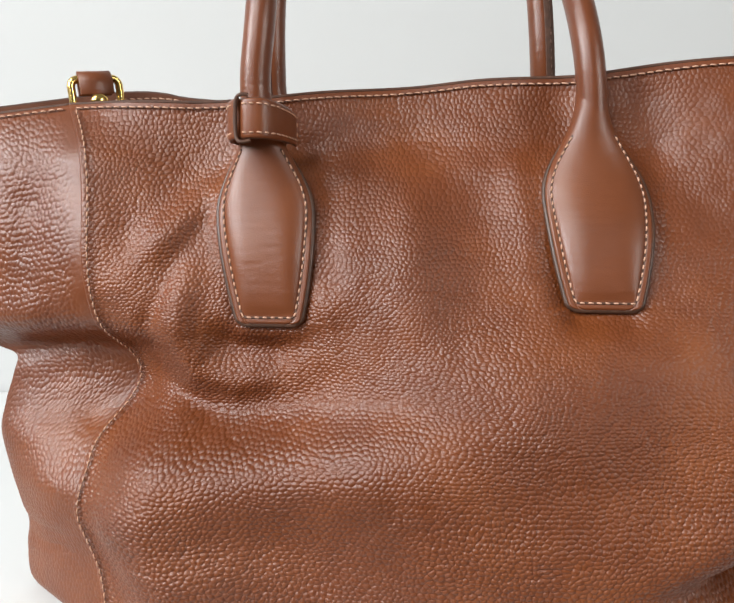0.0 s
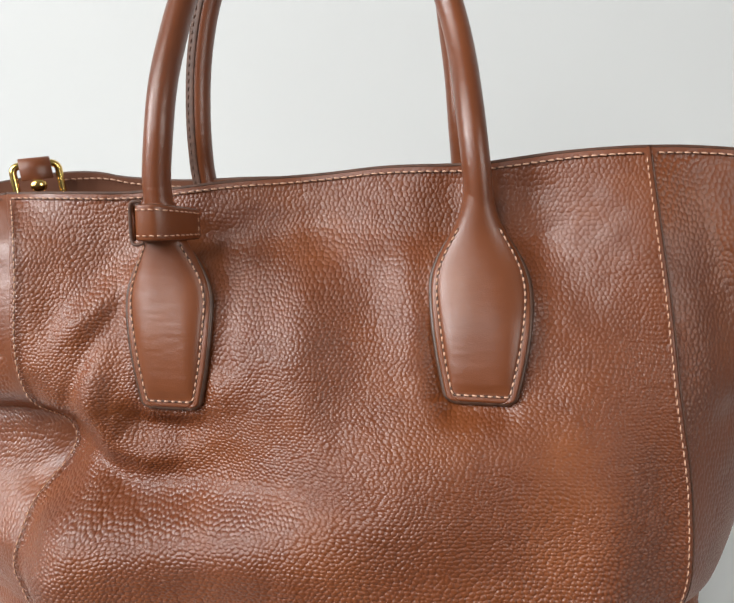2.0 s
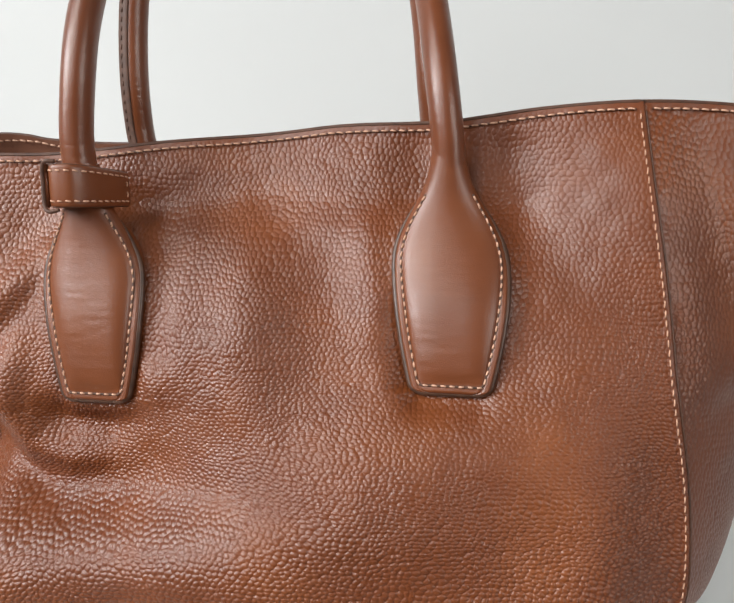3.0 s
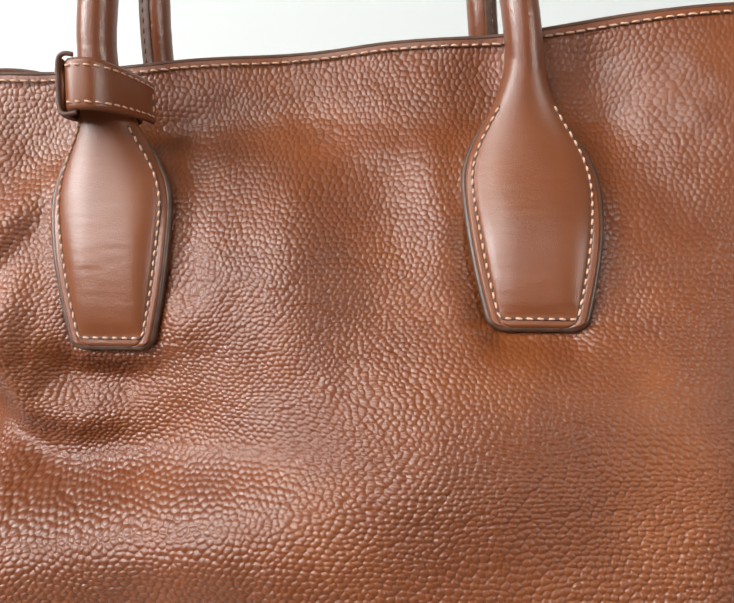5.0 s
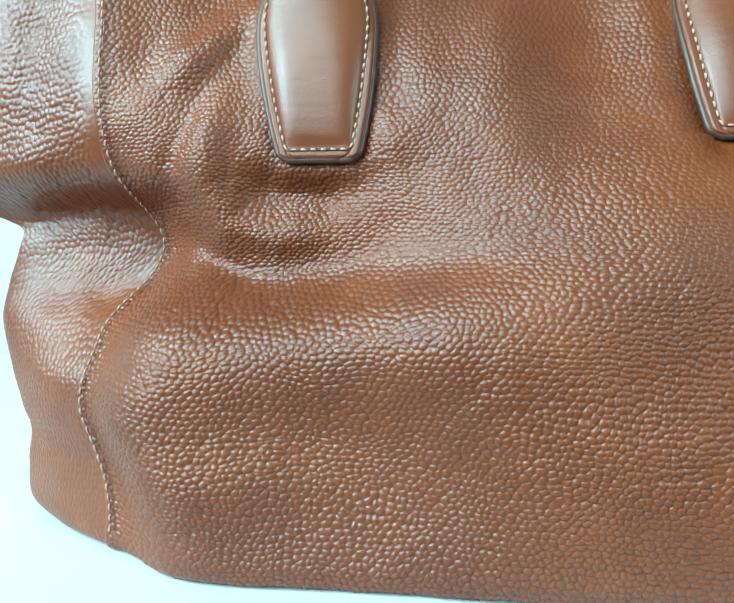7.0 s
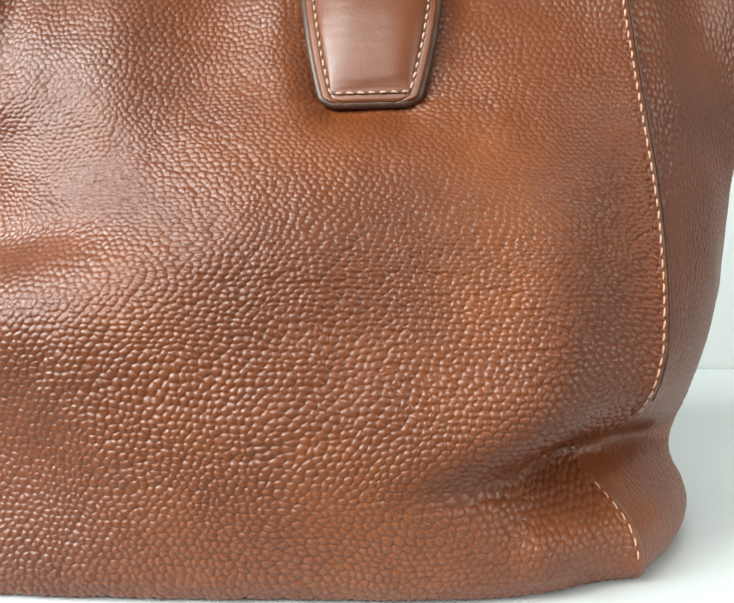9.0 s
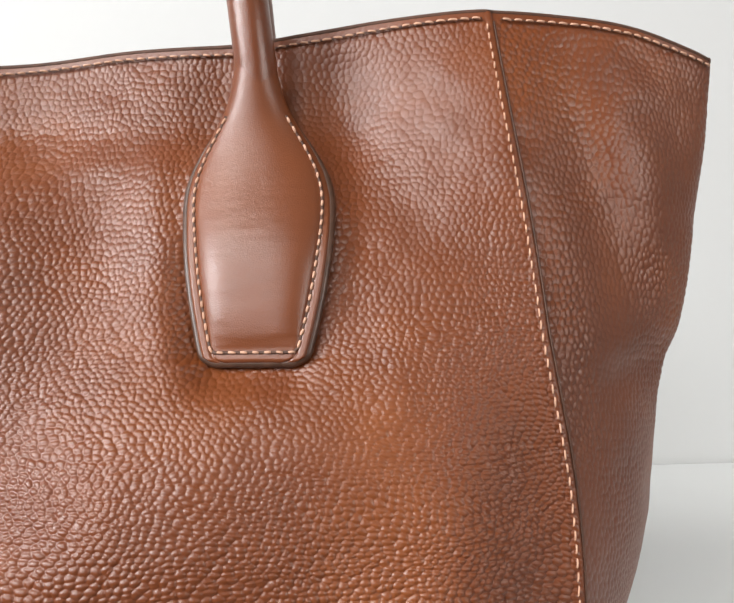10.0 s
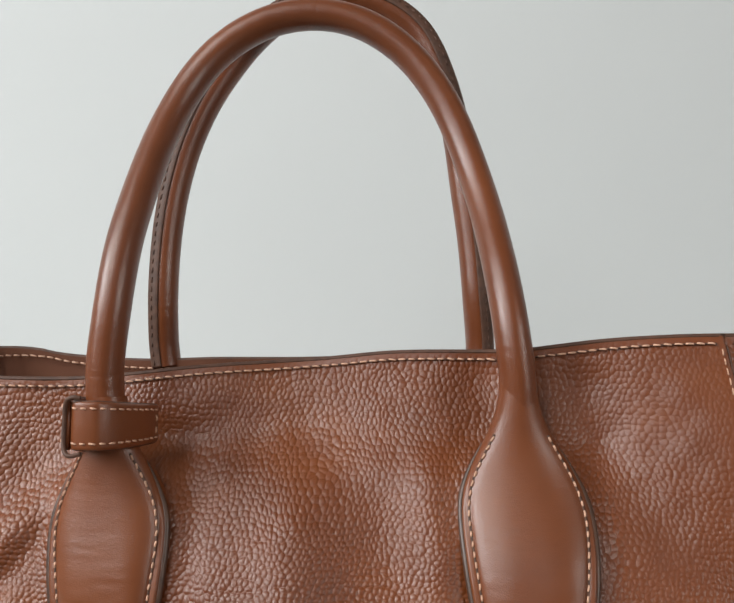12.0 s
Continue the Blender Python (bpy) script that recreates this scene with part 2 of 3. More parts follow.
# unseen wall added to close the room, dark so the leather reflects little
tagged(box("wall_south", (ROOM_W - T, ROOM_S - T, FLOOR_Z), (ROOM_E + T, ROOM_S, CEIL_Z), GREY_PAINT, bevel=0), "unseen dark grey wall, added to keep reflections dark", kind="structure")
tagged(box("wall_west", (ROOM_W - T, ROOM_S, FLOOR_Z), (ROOM_W, WALL_Y, CEIL_Z), BEIGE_PAINT, bevel=0), "plain beige wall", kind="structure")
tagged(box("wall_east", (ROOM_E, ROOM_S, FLOOR_Z), (ROOM_E + T, WALL_Y, CEIL_Z), BEIGE_PAINT, bevel=0), "plain beige wall", kind="structure")

table = tagged(new("table"), "plain white table standing against the wall", "table")
table.location = (0, 0, FLOOR_Z)
box("tabletop", (-1.1, 0.225, TABLE_Z - 0.03 - FLOOR_Z), (1.1, WALL_Y - 0.002, TABLE_Z - FLOOR_Z), TABLE_PAINT, table, bevel=0.003)
for sx in (-1.02, 1.02):
    for sy in (0.275, WALL_Y - 0.08):
        box("leg", (sx - 0.03, sy - 0.03, 0), (sx + 0.03, sy + 0.03, TABLE_Z - 0.031 - FLOOR_Z), TABLE_PAINT, table, bevel=0.003)

# ---- the bag: shape of its leather ----
BASE = TABLE_Z
bag = tagged(new("tote_bag"), "slouchy brown pebbled leather tote bag standing on a white table", "handbag")
bag.location = (0.02, 0.345, BASE)
bpy.context.view_layer.update()

seam_left = curve_of([(-0.001, -0.121), (0.015, -0.121), (0.03, -0.1235), (0.042, -0.1285), (0.051, -0.1325), (0.06, -0.1325), (0.07, -0.1305), (0.082, -0.129), (0.097, -0.118), (0.107, -0.1125), (0.1145, -0.1125), (0.124, -0.1165), (0.133, -0.1205), (0.141, -0.123), (0.164, -0.1255), (0.195, -0.1265), (0.216, -0.13), (0.236, -0.1405), (0.242, -0.143)])
seam_right = curve_of([(-0.001, 0.181), (0.01, 0.18), (0.02, 0.177), (0.028, 0.171), (0.036, 0.166), (0.05, 0.1795), (0.067, 0.184), (0.08, 0.1855), (0.11, 0.1845), (0.148, 0.1795), (0.168, 0.1785), (0.19, 0.1765), (0.225, 0.1728), (0.26, 0.17)])
seam_left_y = curve_of([(-0.001, 0.296), (0.020, 0.300), (0.050, 0.3025), (0.064, 0.3045), (0.080, 0.3170), (0.095, 0.3300), (0.113, 0.3340), (0.124, 0.3300), (0.134, 0.3130), (0.145, 0.3065), (0.165, 0.3050), (0.195, 0.3105), (0.216, 0.3180), (0.242, 0.3410)])
seam_right_y = curve_of([(-0.001, 0.2850), (0.018, 0.2850), (0.029, 0.2960), (0.038, 0.3060), (0.049, 0.2945), (0.062, 0.2835), (0.080, 0.2825), (0.110, 0.2860), (0.145, 0.2895), (0.168, 0.2970), (0.190, 0.3022), (0.216, 0.3090), (0.256, 0.3222)])
side_left = curve_of([(-0.001, -0.171), (0.012, -0.173), (0.022, -0.1735), (0.030, -0.172), (0.036, -0.1725), (0.045, -0.1755), (0.060, -0.1795), (0.080, -0.183), (0.095, -0.180), (0.108, -0.1755), (0.117, -0.174), (0.122, -0.184), (0.131, -0.2017),
                      (0.140, -0.207), (0.160, -0.215), (0.200, -0.222), (0.250, -0.226)])
side_right = curve_of([(-0.001, 0.213), (0.010, 0.216), (0.018, 0.215), (0.029, 0.2105), (0.048, 0.215), (0.068, 0.2208), (0.082, 0.2245), (0.104, 0.228), (0.127, 0.230), (0.138, 0.233), (0.155, 0.239), (0.181, 0.2435),
                       (0.219, 0.249), (0.260, 0.2525)])
rim_front = curve_of([(-0.14, 0.2358), (-0.105, 0.2360), (-0.07, 0.2358), (-0.0435, 0.2378), (-0.0155, 0.2408), (0.0265, 0.2438), (0.057, 0.2468), (0.087, 0.2474), (0.104, 0.2480), (0.134, 0.2518), (0.160, 0.2536), (0.180, 0.2540)])
rim_back = curve_of([(-0.14, 0.2455), (-0.115, 0.2470), (-0.100, 0.2465), (-0.086, 0.2440), (-0.054, 0.2420), (-0.019, 0.2430), (0.0225, 0.2435), (0.087, 0.2465), (0.134, 0.2490), (0.180, 0.2530)])
MID_Y = 0.343


def hump(x, z, knots, width):
    """A fold: its depth along a line of (x, z, depth), falling off to the sides."""
    total, weight = np.zeros(np.broadcast(x, z).shape), np.zeros(np.broadcast(x, z).shape)
    for (x0, z0, h0), (x1, z1, h1) in zip(knots, knots[1:]):
        dx, dz = x1 - x0, z1 - z0
        t = np.clip(((x - x0) * dx + (z - z0) * dz) / (dx * dx + dz * dz), 0, 1)
        w = np.exp(-((x - x0 - t * dx) ** 2 + (z - z0 - t * dz) ** 2) / (width * width))
        better = w > weight
        total = np.where(better, w * (h0 + (h1 - h0) * t), total)
        weight = np.where(better, w, weight)
    return total


def blob(x, z, cx, cz, rx, rz):
    return np.exp(-((x - cx) / rx) ** 2 - ((z - cz) / rz) ** 2)


def back_y(z):
    """Depth of the back panel."""
    return 0.371 + 0.060 * np.clip((0.25 - z) / 0.25, 0, 1)


def lean(z):
    d = (z - 0.06) / 0.006
    return 0.257 + 0.40 * 0.006 * np.logaddexp(0, d) - 0.15 * 0.004 * np.logaddexp(0, (z - 0.212) / 0.004) + 0.013 * np.clip((0.058 - z) / 0.053, 0, 1) ** 1.6


# folds of the front: points of its line (x, z, depth; plus: pressed in, minus: raised), half width
FOLDS = [
    ([(-0.136, 0.1185, 0.006), (-0.113, 0.124, 0.0061), (-0.098, 0.129, 0.006), (-0.089, 0.13, 0.0016)], 0.0078),
    ([(-0.072, 0.133, 0.0016), (-0.062, 0.131, 0.0059), (-0.0415, 0.129, 0.0069), (-0.016, 0.137, 0.0011)], 0.0085),
    ([(-0.096, 0.113, 0.0012), (-0.084, 0.106, 0.0040), (-0.070, 0.0990, 0.0038), (-0.060, 0.0970, 0.0012), (-0.052, 0.097, 0)], 0.0050),
    ([(-0.1, 0.094, 0.0010), (-0.0739, 0.0965, 0.0018), (-0.048, 0.1005, 0.0026), (0, 0.1055, 0.0034), (0.0426, 0.110, 0.0005)], 0.0100),
    ([(-0.05, 0.117, -0.003), (-0.02, 0.119, 0.0007), (0.03, 0.126, -0.0012)], 0.0140),
    ([(-0.108, 0.0736, -0.0030), (-0.085, 0.0785, -0.0045), (-0.055, 0.0825, -0.0052), (0.000, 0.0880, -0.0052), (0.055, 0.0930, -0.0008)], 0.0190),
    ([(-0.104, 0.0480, 0.001), (-0.0745, 0.0510, 0.001), (-0.040, 0.0540, 0.0005)], 0.0110),
    ([(-0.110, 0.0290, -0.0025), (-0.056, 0.0380, -0.0035), (-0.0125, 0.0400, -0.0015)], 0.0130),
    ([(-0.119, 0.208, 0.0009), (-0.116, 0.1957, 0.0032), (-0.106, 0.1687, 0.0042)], 0.0110),
    ([(-0.07, 0.193, -0.003), (-0.09, 0.177, -0.0065), (-0.116, 0.1532, -0.0036)], 0.0085),
    ([(-0.0717, 0.184, 0.001), (-0.083, 0.165, 0.0015), (-0.096, 0.14, 0.0035)], 0.0050),
    ([(-0.0765, 0.17, -0.0018), (-0.082, 0.15, -0.0046), (-0.0825, 0.131, -0.0042), (-0.075, 0.117, -0.0069), (-0.058, 0.112, -0.0063), (-0.035, 0.115, -0.0018)], 0.0085),
    ([(-0.034, 0.213, 0.0058), (-0.010, 0.2165, 0.0036), (0.02, 0.217, 0.0018), (0.06, 0.218, 0.0006)], 0.0100),
    ([(0.010, 0.204, -0.0026), (0.016, 0.185, -0.0036), (0.018, 0.145, -0.0036)], 0.0140),
    ([(0.046, 0.206, 0.0003), (0.048, 0.185, 0.0022), (0.046, 0.15, 0.001)], 0.0120),
    ([(-0.022, 0.195, 0.0024), (-0.019, 0.16, 0.0036)], 0.0085),
    ([(0.087, 0.236, 0.0042), (0.084, 0.215, 0.0042), (0.080, 0.2, 0.0010)], 0.0135),
    ([(0.066, 0.2, -0.0025), (0.069, 0.175, -0.0025), (0.072, 0.155, -0.0013)], 0.0110),
    ([(0.121, 0.234, 0.0038), (0.126, 0.217, 0.0042), (0.132, 0.203, 0.001)], 0.0125),
    ([(0.125, 0.226, -0.0005), (0.145, 0.21, -0.001), (0.1634, 0.1947, -0.0015)], 0.0095),
    ([(0.174, 0.148, -0.0028), (0.163, 0.125, -0.0050), (0.157, 0.1, -0.0068), (0.153, 0.06, -0.0062)], 0.0205),
    ([(0.14, 0.025, 0.0029), (0.162, 0.036, 0.0112), (0.18, 0.046, 0.01)], 0.0075),
    ([(0.148, 0.015, -0.004), (0.172, 0.02, -0.0079)], 0.0090),
]
BLOBS = [(-0.06, 0.108, 0.045, 0.022, 0.0239), (-0.064, 0.1145, 0.018, 0.0085, -0.0012), (0.065, 0.097, 0.06, 0.032, -0.0095), (0.05, 0.026, 0.11, 0.026, 0.0005), (-0.03, 0.045, 0.05, 0.03, 0.0176), (0.11, 0.13, 0.05, 0.02, -0.0032), (0.096, 0.152, 0.030, 0.020, 0.0028)]
# slow sag of the hide, in millimetres, on a coarse net of rows upward and columns rightward
SAG = [[6.4, 2.4, 0.7, -0.9, -0.7, -1.9, -0.4], [6.4, 6.7, 0.5, -2.1, 3.5, 3.3, 2.7], [4.1, 3.7, 4.3, 3.2, -4.4, -2.0, -1.3], [1.9, 5.5, -4.0, -3.1, -0.2, -1.4, -3.0], [2.9, 7.4, 0.3, 5.1, 0.2, 1.3, 2.6], [1.1, 1.0, 5.2, 9.3, 7.4, 0.3, -1.5]]

# handle patches: middle line, foot, size, and the plane they lie in (depth at the foot, slope upward, slope rightward)
PATCHES = {
    "left": (curve_of([(0.1395, -0.0425), (0.160, -0.0435), (0.180, -0.0445), (0.200, -0.0452), (0.235, -0.0476)]), 0.1395, 0.93, 0.2960, 0.16, -0.08),
    "right": (curve_of([(0.1462, 0.0962), (0.165, 0.0964), (0.185, 0.0964), (0.205, 0.0958), (0.240, 0.0950)]), 0.1462, 1.0, 0.2915, 0.29, -0.12),
}
HALF = curve_of([(0.0, 0.0108), (0.0012, 0.0136), (0.004, 0.0152), (0.0195, 0.0187), (0.0345, 0.0209), (0.0465, 0.0215), (0.0545, 0.0201), (0.0615, 0.0172), (0.0675, 0.0140), (0.0735, 0.0108), (0.0795, 0.0084), (0.0865, 0.0068), (0.0920, 0.00648)])
PATCH_H = 0.0920


def folded(x, z):
    y = lean(z)
    for knots, width in FOLDS:
        y = y + hump(x, z, knots, width)
    for cx, cz, rx, rz, depth in BLOBS:
        y = y + depth * blob(x, z, cx, cz, rx, rz)
    for cz, row in zip((0.030, 0.075, 0.120, 0.165, 0.210, 0.245), SAG):
        for i, depth in enumerate(row):
            y = y + 0.001 * depth * blob(x, z, -0.120 + 0.045 * i, cz, 0.032, 0.032)
    for near, depth, width in ((np.maximum(x - seam_left(z), 0), seam_left_y(z), 0.024), (np.maximum(seam_right(z) - x, 0), seam_right_y(z), 0.031)):
        k = np.exp(-((near / width) ** 2))
        y = y * (1 - k) + depth * k
    return y


def patch_plane(key, x, z):
    """Depth of the back of a handle patch."""
    mid, z0, _, y0, up, across = PATCHES[key]
    return y0 + up * (z - z0) + across * (x - mid(z))


def front(x, z):
    """Depth of the front leather, without its grain."""
    y = folded(x, z)
    for key, (mid, z0, scale, *_) in PATCHES.items():
        w = np.maximum(HALF(np.clip(z - z0, 0, PATCH_H)) * scale - 0.001, 0.010)
        out = np.maximum(np.abs(x - mid(z)) - w, 0) ** 2 + np.maximum(z0 - z, 0) ** 2 + np.maximum(z - z0 - 0.066, 0) ** 2
        hold = np.exp(-out / 0.0062**2) * (1 - 0.85 * np.clip((z - z0 - 0.018) / 0.050, 0, 1))
        y = y * (1 - hold) + (patch_plane(key, x, z) + 0.0008) * hold
    low = np.clip(0.009 - (z - BASE), 0, 0.009)
    return y + 0.009 - np.sqrt(np.maximum(0.009**2 - low**2, 0))


def value_noise(x, y, seed):
    """Smooth noise from 0 to 1 on a unit lattice."""
    rng = np.random.default_rng(seed)
    table_ = rng.random((256, 256))
    xi, yi = np.floor(x).astype(int), np.floor(y).astype(int)
    fx, fy = x - xi, y - yi
    fx, fy = fx * fx * (3 - 2 * fx), fy * fy * (3 - 2 * fy)
    g = lambda a, b: table_[(xi + a) % 256, (yi + b) % 256]
    return (g(0, 0) * (1 - fx) + g(1, 0) * fx) * (1 - fy) + (g(0, 1) * (1 - fx) + g(1, 1) * fx) * fy


def pebbles(u, v, seed, cell=0.0021):
    """Height, 0 to 1, of a pebbled grain in metres u, v: domes parted by creases."""
    wu = u + 0.0035 * (value_noise(u / 0.017, v / 0.017, seed + 5) - 0.5) + 0.0005 * (value_noise(u / 0.004, v / 0.004, seed + 6) - 0.5)
    wv = v + 0.0035 * (value_noise(u / 0.017 + 40, v / 0.017, seed + 7) - 0.5) + 0.0005 * (value_noise(u / 0.004, v / 0.004 + 30, seed + 8) - 0.5)
    a, b = wu / cell, wv / (cell * 0.866)
    rng = np.random.default_rng(seed)
    jx, jy = rng.uniform(-0.34, 0.34, (256, 256)), rng.uniform(-0.31, 0.31, (256, 256))
    ia, ib = np.floor(a).astype(int), np.floor(b).astype(int)
    f1, f2 = np.full(a.shape, 9.0), np.full(a.shape, 9.0)
    for j in (-1, 0, 1, 2):
        cb = ib + j
        for i in (-1, 0, 1, 2):
            ca = ia + i
            d = np.hypot(ca - 0.5 * (cb % 2) + jx[ca % 256, cb % 256] - a, 0.866 * (cb + jy[ca % 256, cb % 256] - b))
            f2 = np.minimum(f2, np.maximum(f1, d))
            f1 = np.minimum(f1, d)
    return 0.50 * (1 - np.exp(-(f2 - f1) / 0.20)) + 0.50 * (1 - np.clip(f1 / 0.74, 0, 1) ** 2)


def creases(u, v, seed):
    """Depth, 0 to 1, of fine level creases that run between the pebbles."""
    out = np.zeros(u.shape)
    for k, (across, along) in enumerate(((0.0034, 0.022), (0.0052, 0.014))):
        wob = v + 0.004 * (value_noise(u / 0.012, v / 0.012, seed + 3 * k) - 0.5)
        n = value_noise(u / along, wob / across, seed + 3 * k + 1) - 0.5
        on = np.clip(3.0 * value_noise(u / 0.020, v / 0.012, seed + 3 * k + 2) - 1.2, 0, 1)
        out = np.maximum(out, np.exp(-(n / 0.045) ** 2) * on)
    return out


def along_normals(g, h, sign=1.0):
    du, dv = np.gradient(g, axis=1), np.gradient(g, axis=0)
    n = np.cross(du, dv)
    n /= np.linalg.norm(n, axis=2)[:, :, None] + 1e-12
    return g + sign * h[:, :, None] * n


def rise(z):
    """Length along the leather in units of grain, which is drawn upright near the rim and lies flat below."""
    k = np.linspace(0, 0.3, 301)
    s = np.cumsum(1.12 - 0.34 / (1 + np.exp((0.185 - k) / 0.02))) * 0.001
    return np.interp(z, k, s)


# front panel
NU, NV = 1140, 870
a, b = np.meshgrid(np.linspace(0, 1, NU), np.linspace(0, 1, NV))
z = BASE + 0.0005 + (rim_front(-0.136 + 0.311 * a) - BASE - 0.0005) * b
x = seam_left(z) + (seam_right(z) - seam_left(z)) * a
grain = 0.72 + 0.28 * np.clip(2.2 * value_noise(x / 0.045 + 3, z / 0.04 + 9, 31) - 0.45, 0, 1)
grain *= 1 - 0.35 * blob(x, z, 0.105, 0.128, 0.055, 0.018) - 0.45 * blob(x, z, 0.140, 0.180, 0.022, 0.022) - 0.60 * blob(x, z, 0.158, 0.228, 0.024, 0.030) - 0.15 * blob(x, z, -0.02, 0.099, 0.06, 0.008)
grain *= 1 - 0.30 / (1 + np.exp((0.200 - z) / 0.010)) - 0.25 * blob(x, z, 0.118, 0.225, 0.022, 0.018)
grow = 1.0 - 0.21 / (1 + np.exp((z - 0.112) / 0.018))
grain *= 1.52 - 0.56 / (1 + np.exp((0.118 - z) / 0.016))
calm = np.clip(np.minimum(np.minimum(a, 1 - a) * 0.31 / 0.003, (1 - b) * 0.235 / 0.004), 0.05, 1)
y = front(x, z)
tuck = np.minimum(a, 1 - a) * 0.31
y = y + 0.0016 * np.exp(-(tuck / 0.0008) ** 2)
g = np.stack([x, y, z], axis=-1)
g = along_normals(g, 0.00058 * calm * grain * (pebbles(x * grow, rise(z) * grow, 11) - 0.5 - 0.30 * creases(x, z, 211)) + 0.0006 * calm * (value_noise(x / 0.009, z / 0.009, 77) - 0.5))
local = lambda p: p - np.array(bag.location)
sheet("front_panel", local(g), PEBBLED, bag)
FRONT = g


# side gussets
def gusset(name, seam, seam_y, side, rim, nq, nv, seed, wrinkles, sgn, sharp):
    q, v = np.meshgrid(np.concatenate([np.linspace(0, 0.5, nq), np.linspace(0.5, 1, 40)[1:]]), np.linspace(0, 1, nv))
    z = BASE + 0.0005 + (rim(q) - BASE - 0.0005) * v
    xs, xe = seam(z) - sgn * 0.0015, side(z)
    yf = seam_y(z) + 0.0010
    yb = back_y(z)
    ang = q * np.pi
    w = 1 - np.abs(2 * q - 1)
    w = w - 0.06 * np.clip((w - 0.8) / 0.2, 0, 1) ** 2
    w = (w * (1 - sharp) + np.sin(ang) * sharp) / (1 - 0.06 * (1 - sharp))
    x = xs + (xe - xs) * w
    my = np.maximum(MID_Y, yf + 0.004)
    yb = np.maximum(yb, my + 0.006)
    y = np.where(q < 0.5, my - (my - yf) * (np.abs(np.cos(ang)) * sharp + np.abs(1 - 2 * q) * (1 - sharp)), my + (yb - my) * np.abs(1 - 2 * q))
    frontal = np.clip(1.3 - 2.2 * q, 0, 1)
    for knots, width in wrinkles:
        y = y + hump(x, z, knots, width) * frontal * np.clip(q / 0.2, 0, 1)
    low = np.clip(0.009 - (z - BASE), 0, 0.009)
    bend = 0.009 - np.sqrt(np.maximum(0.009**2 - low**2, 0))
    x = x - sgn * bend * np.sin(ang)
    y = y + bend * np.cos(ang)
    g = np.stack([x, y, z], axis=-1)
    d = 0.0007 * (value_noise(x / 0.011, z / 0.010, seed + 1) - 0.5)
    s = np.cumsum(np.hypot(np.gradient(x, axis=1), np.gradient(y, axis=1)), axis=1)
    grain = 0.45 + 0.55 * np.clip(2.4 * value_noise(s / 0.03, z / 0.05, seed + 2) - 0.5, 0, 1)
    if sgn < 0:
        grain = grain * (0.55 + 0.45 / (1 + np.exp((0.135 - z) / 0.012))) * np.clip((s - 0.003) / 0.008 + 1 / (1 + np.exp((z - 0.130) / 0.004)), 0.20, 1) * 1.25
    else:
        grain = grain * (0.60 + 0.50 / (1 + np.exp((0.120 - z) / 0.015)))
    d = d * np.clip((1 - v) / 0.02, 0, 1)
    h = np.clip((1 - v) / 0.02, 0.05, 1) * 0.00064 * grain * (pebbles(s * 0.90, z * 0.74 + s * 0.10, seed) - 0.5 - 0.3 * creases(s, z, seed + 40))
    g = along_normals(g, d + h, sgn)
    sheet(name, local(g), PEBBLED, bag, flip=sgn < 0)
    return g


WRINKLES_R = [([(0.186, 0.2350, 0.002), (0.198, 0.2000, 0.0045), (0.214, 0.1620, 0.003)], 0.0150), ([(0.208, 0.2400, -0.001), (0.224, 0.1950, -0.003), (0.232, 0.1700, -0.002)], 0.0150),
              ([(0.228, 0.1440, 0.006), (0.212, 0.1380, 0.003), (0.190, 0.1350, 0.001)], 0.0080), ([(0.180, 0.0400, 0.004), (0.215, 0.0310, 0.006)], 0.0050)]
WRINKLES_L = [([(-0.178, 0.1205, 0.007), (-0.158, 0.1225, 0.006), (-0.135, 0.1255, 0.004), (-0.112, 0.1225, 0.001)], 0.0055), ([(-0.195, 0.1370, -0.005), (-0.150, 0.1390, -0.004), (-0.125, 0.1440, -0.001)], 0.0100),
              ([(-0.180, 0.0880, -0.003), (-0.130, 0.0960, -0.001)], 0.0200), ([(-0.146, 0.2300, 0.001), (-0.150, 0.1900, 0.004), (-0.152, 0.1600, 0.002)], 0.0090),
              ([(-0.175, 0.0360, 0.0025), (-0.125, 0.0400, 0.001)], 0.0040), ([(-0.165, 0.0290, 0.002), (-0.128, 0.0330, 0.001)], 0.0030)]
GUS_R = gusset("side_gusset", seam_right, seam_right_y, side_right, curve_of([(0, 0.2540), (0.1, 0.2538), (0.25, 0.2515), (0.5, 0.2440), (0.8, 0.2500), (1, 0.2530)]), 230, 620, 51, WRINKLES_R, 1, 0.3)
GUS_L = gusset("side_gusset", seam_left, seam_left_y, side_left, curve_of([(0, 0.2358), (0.2, 0.2310), (0.5, 0.2265), (0.75, 0.2365), (1, 0.2455)]), 240, 620, 61, WRINKLES_L, -1, 0.3)

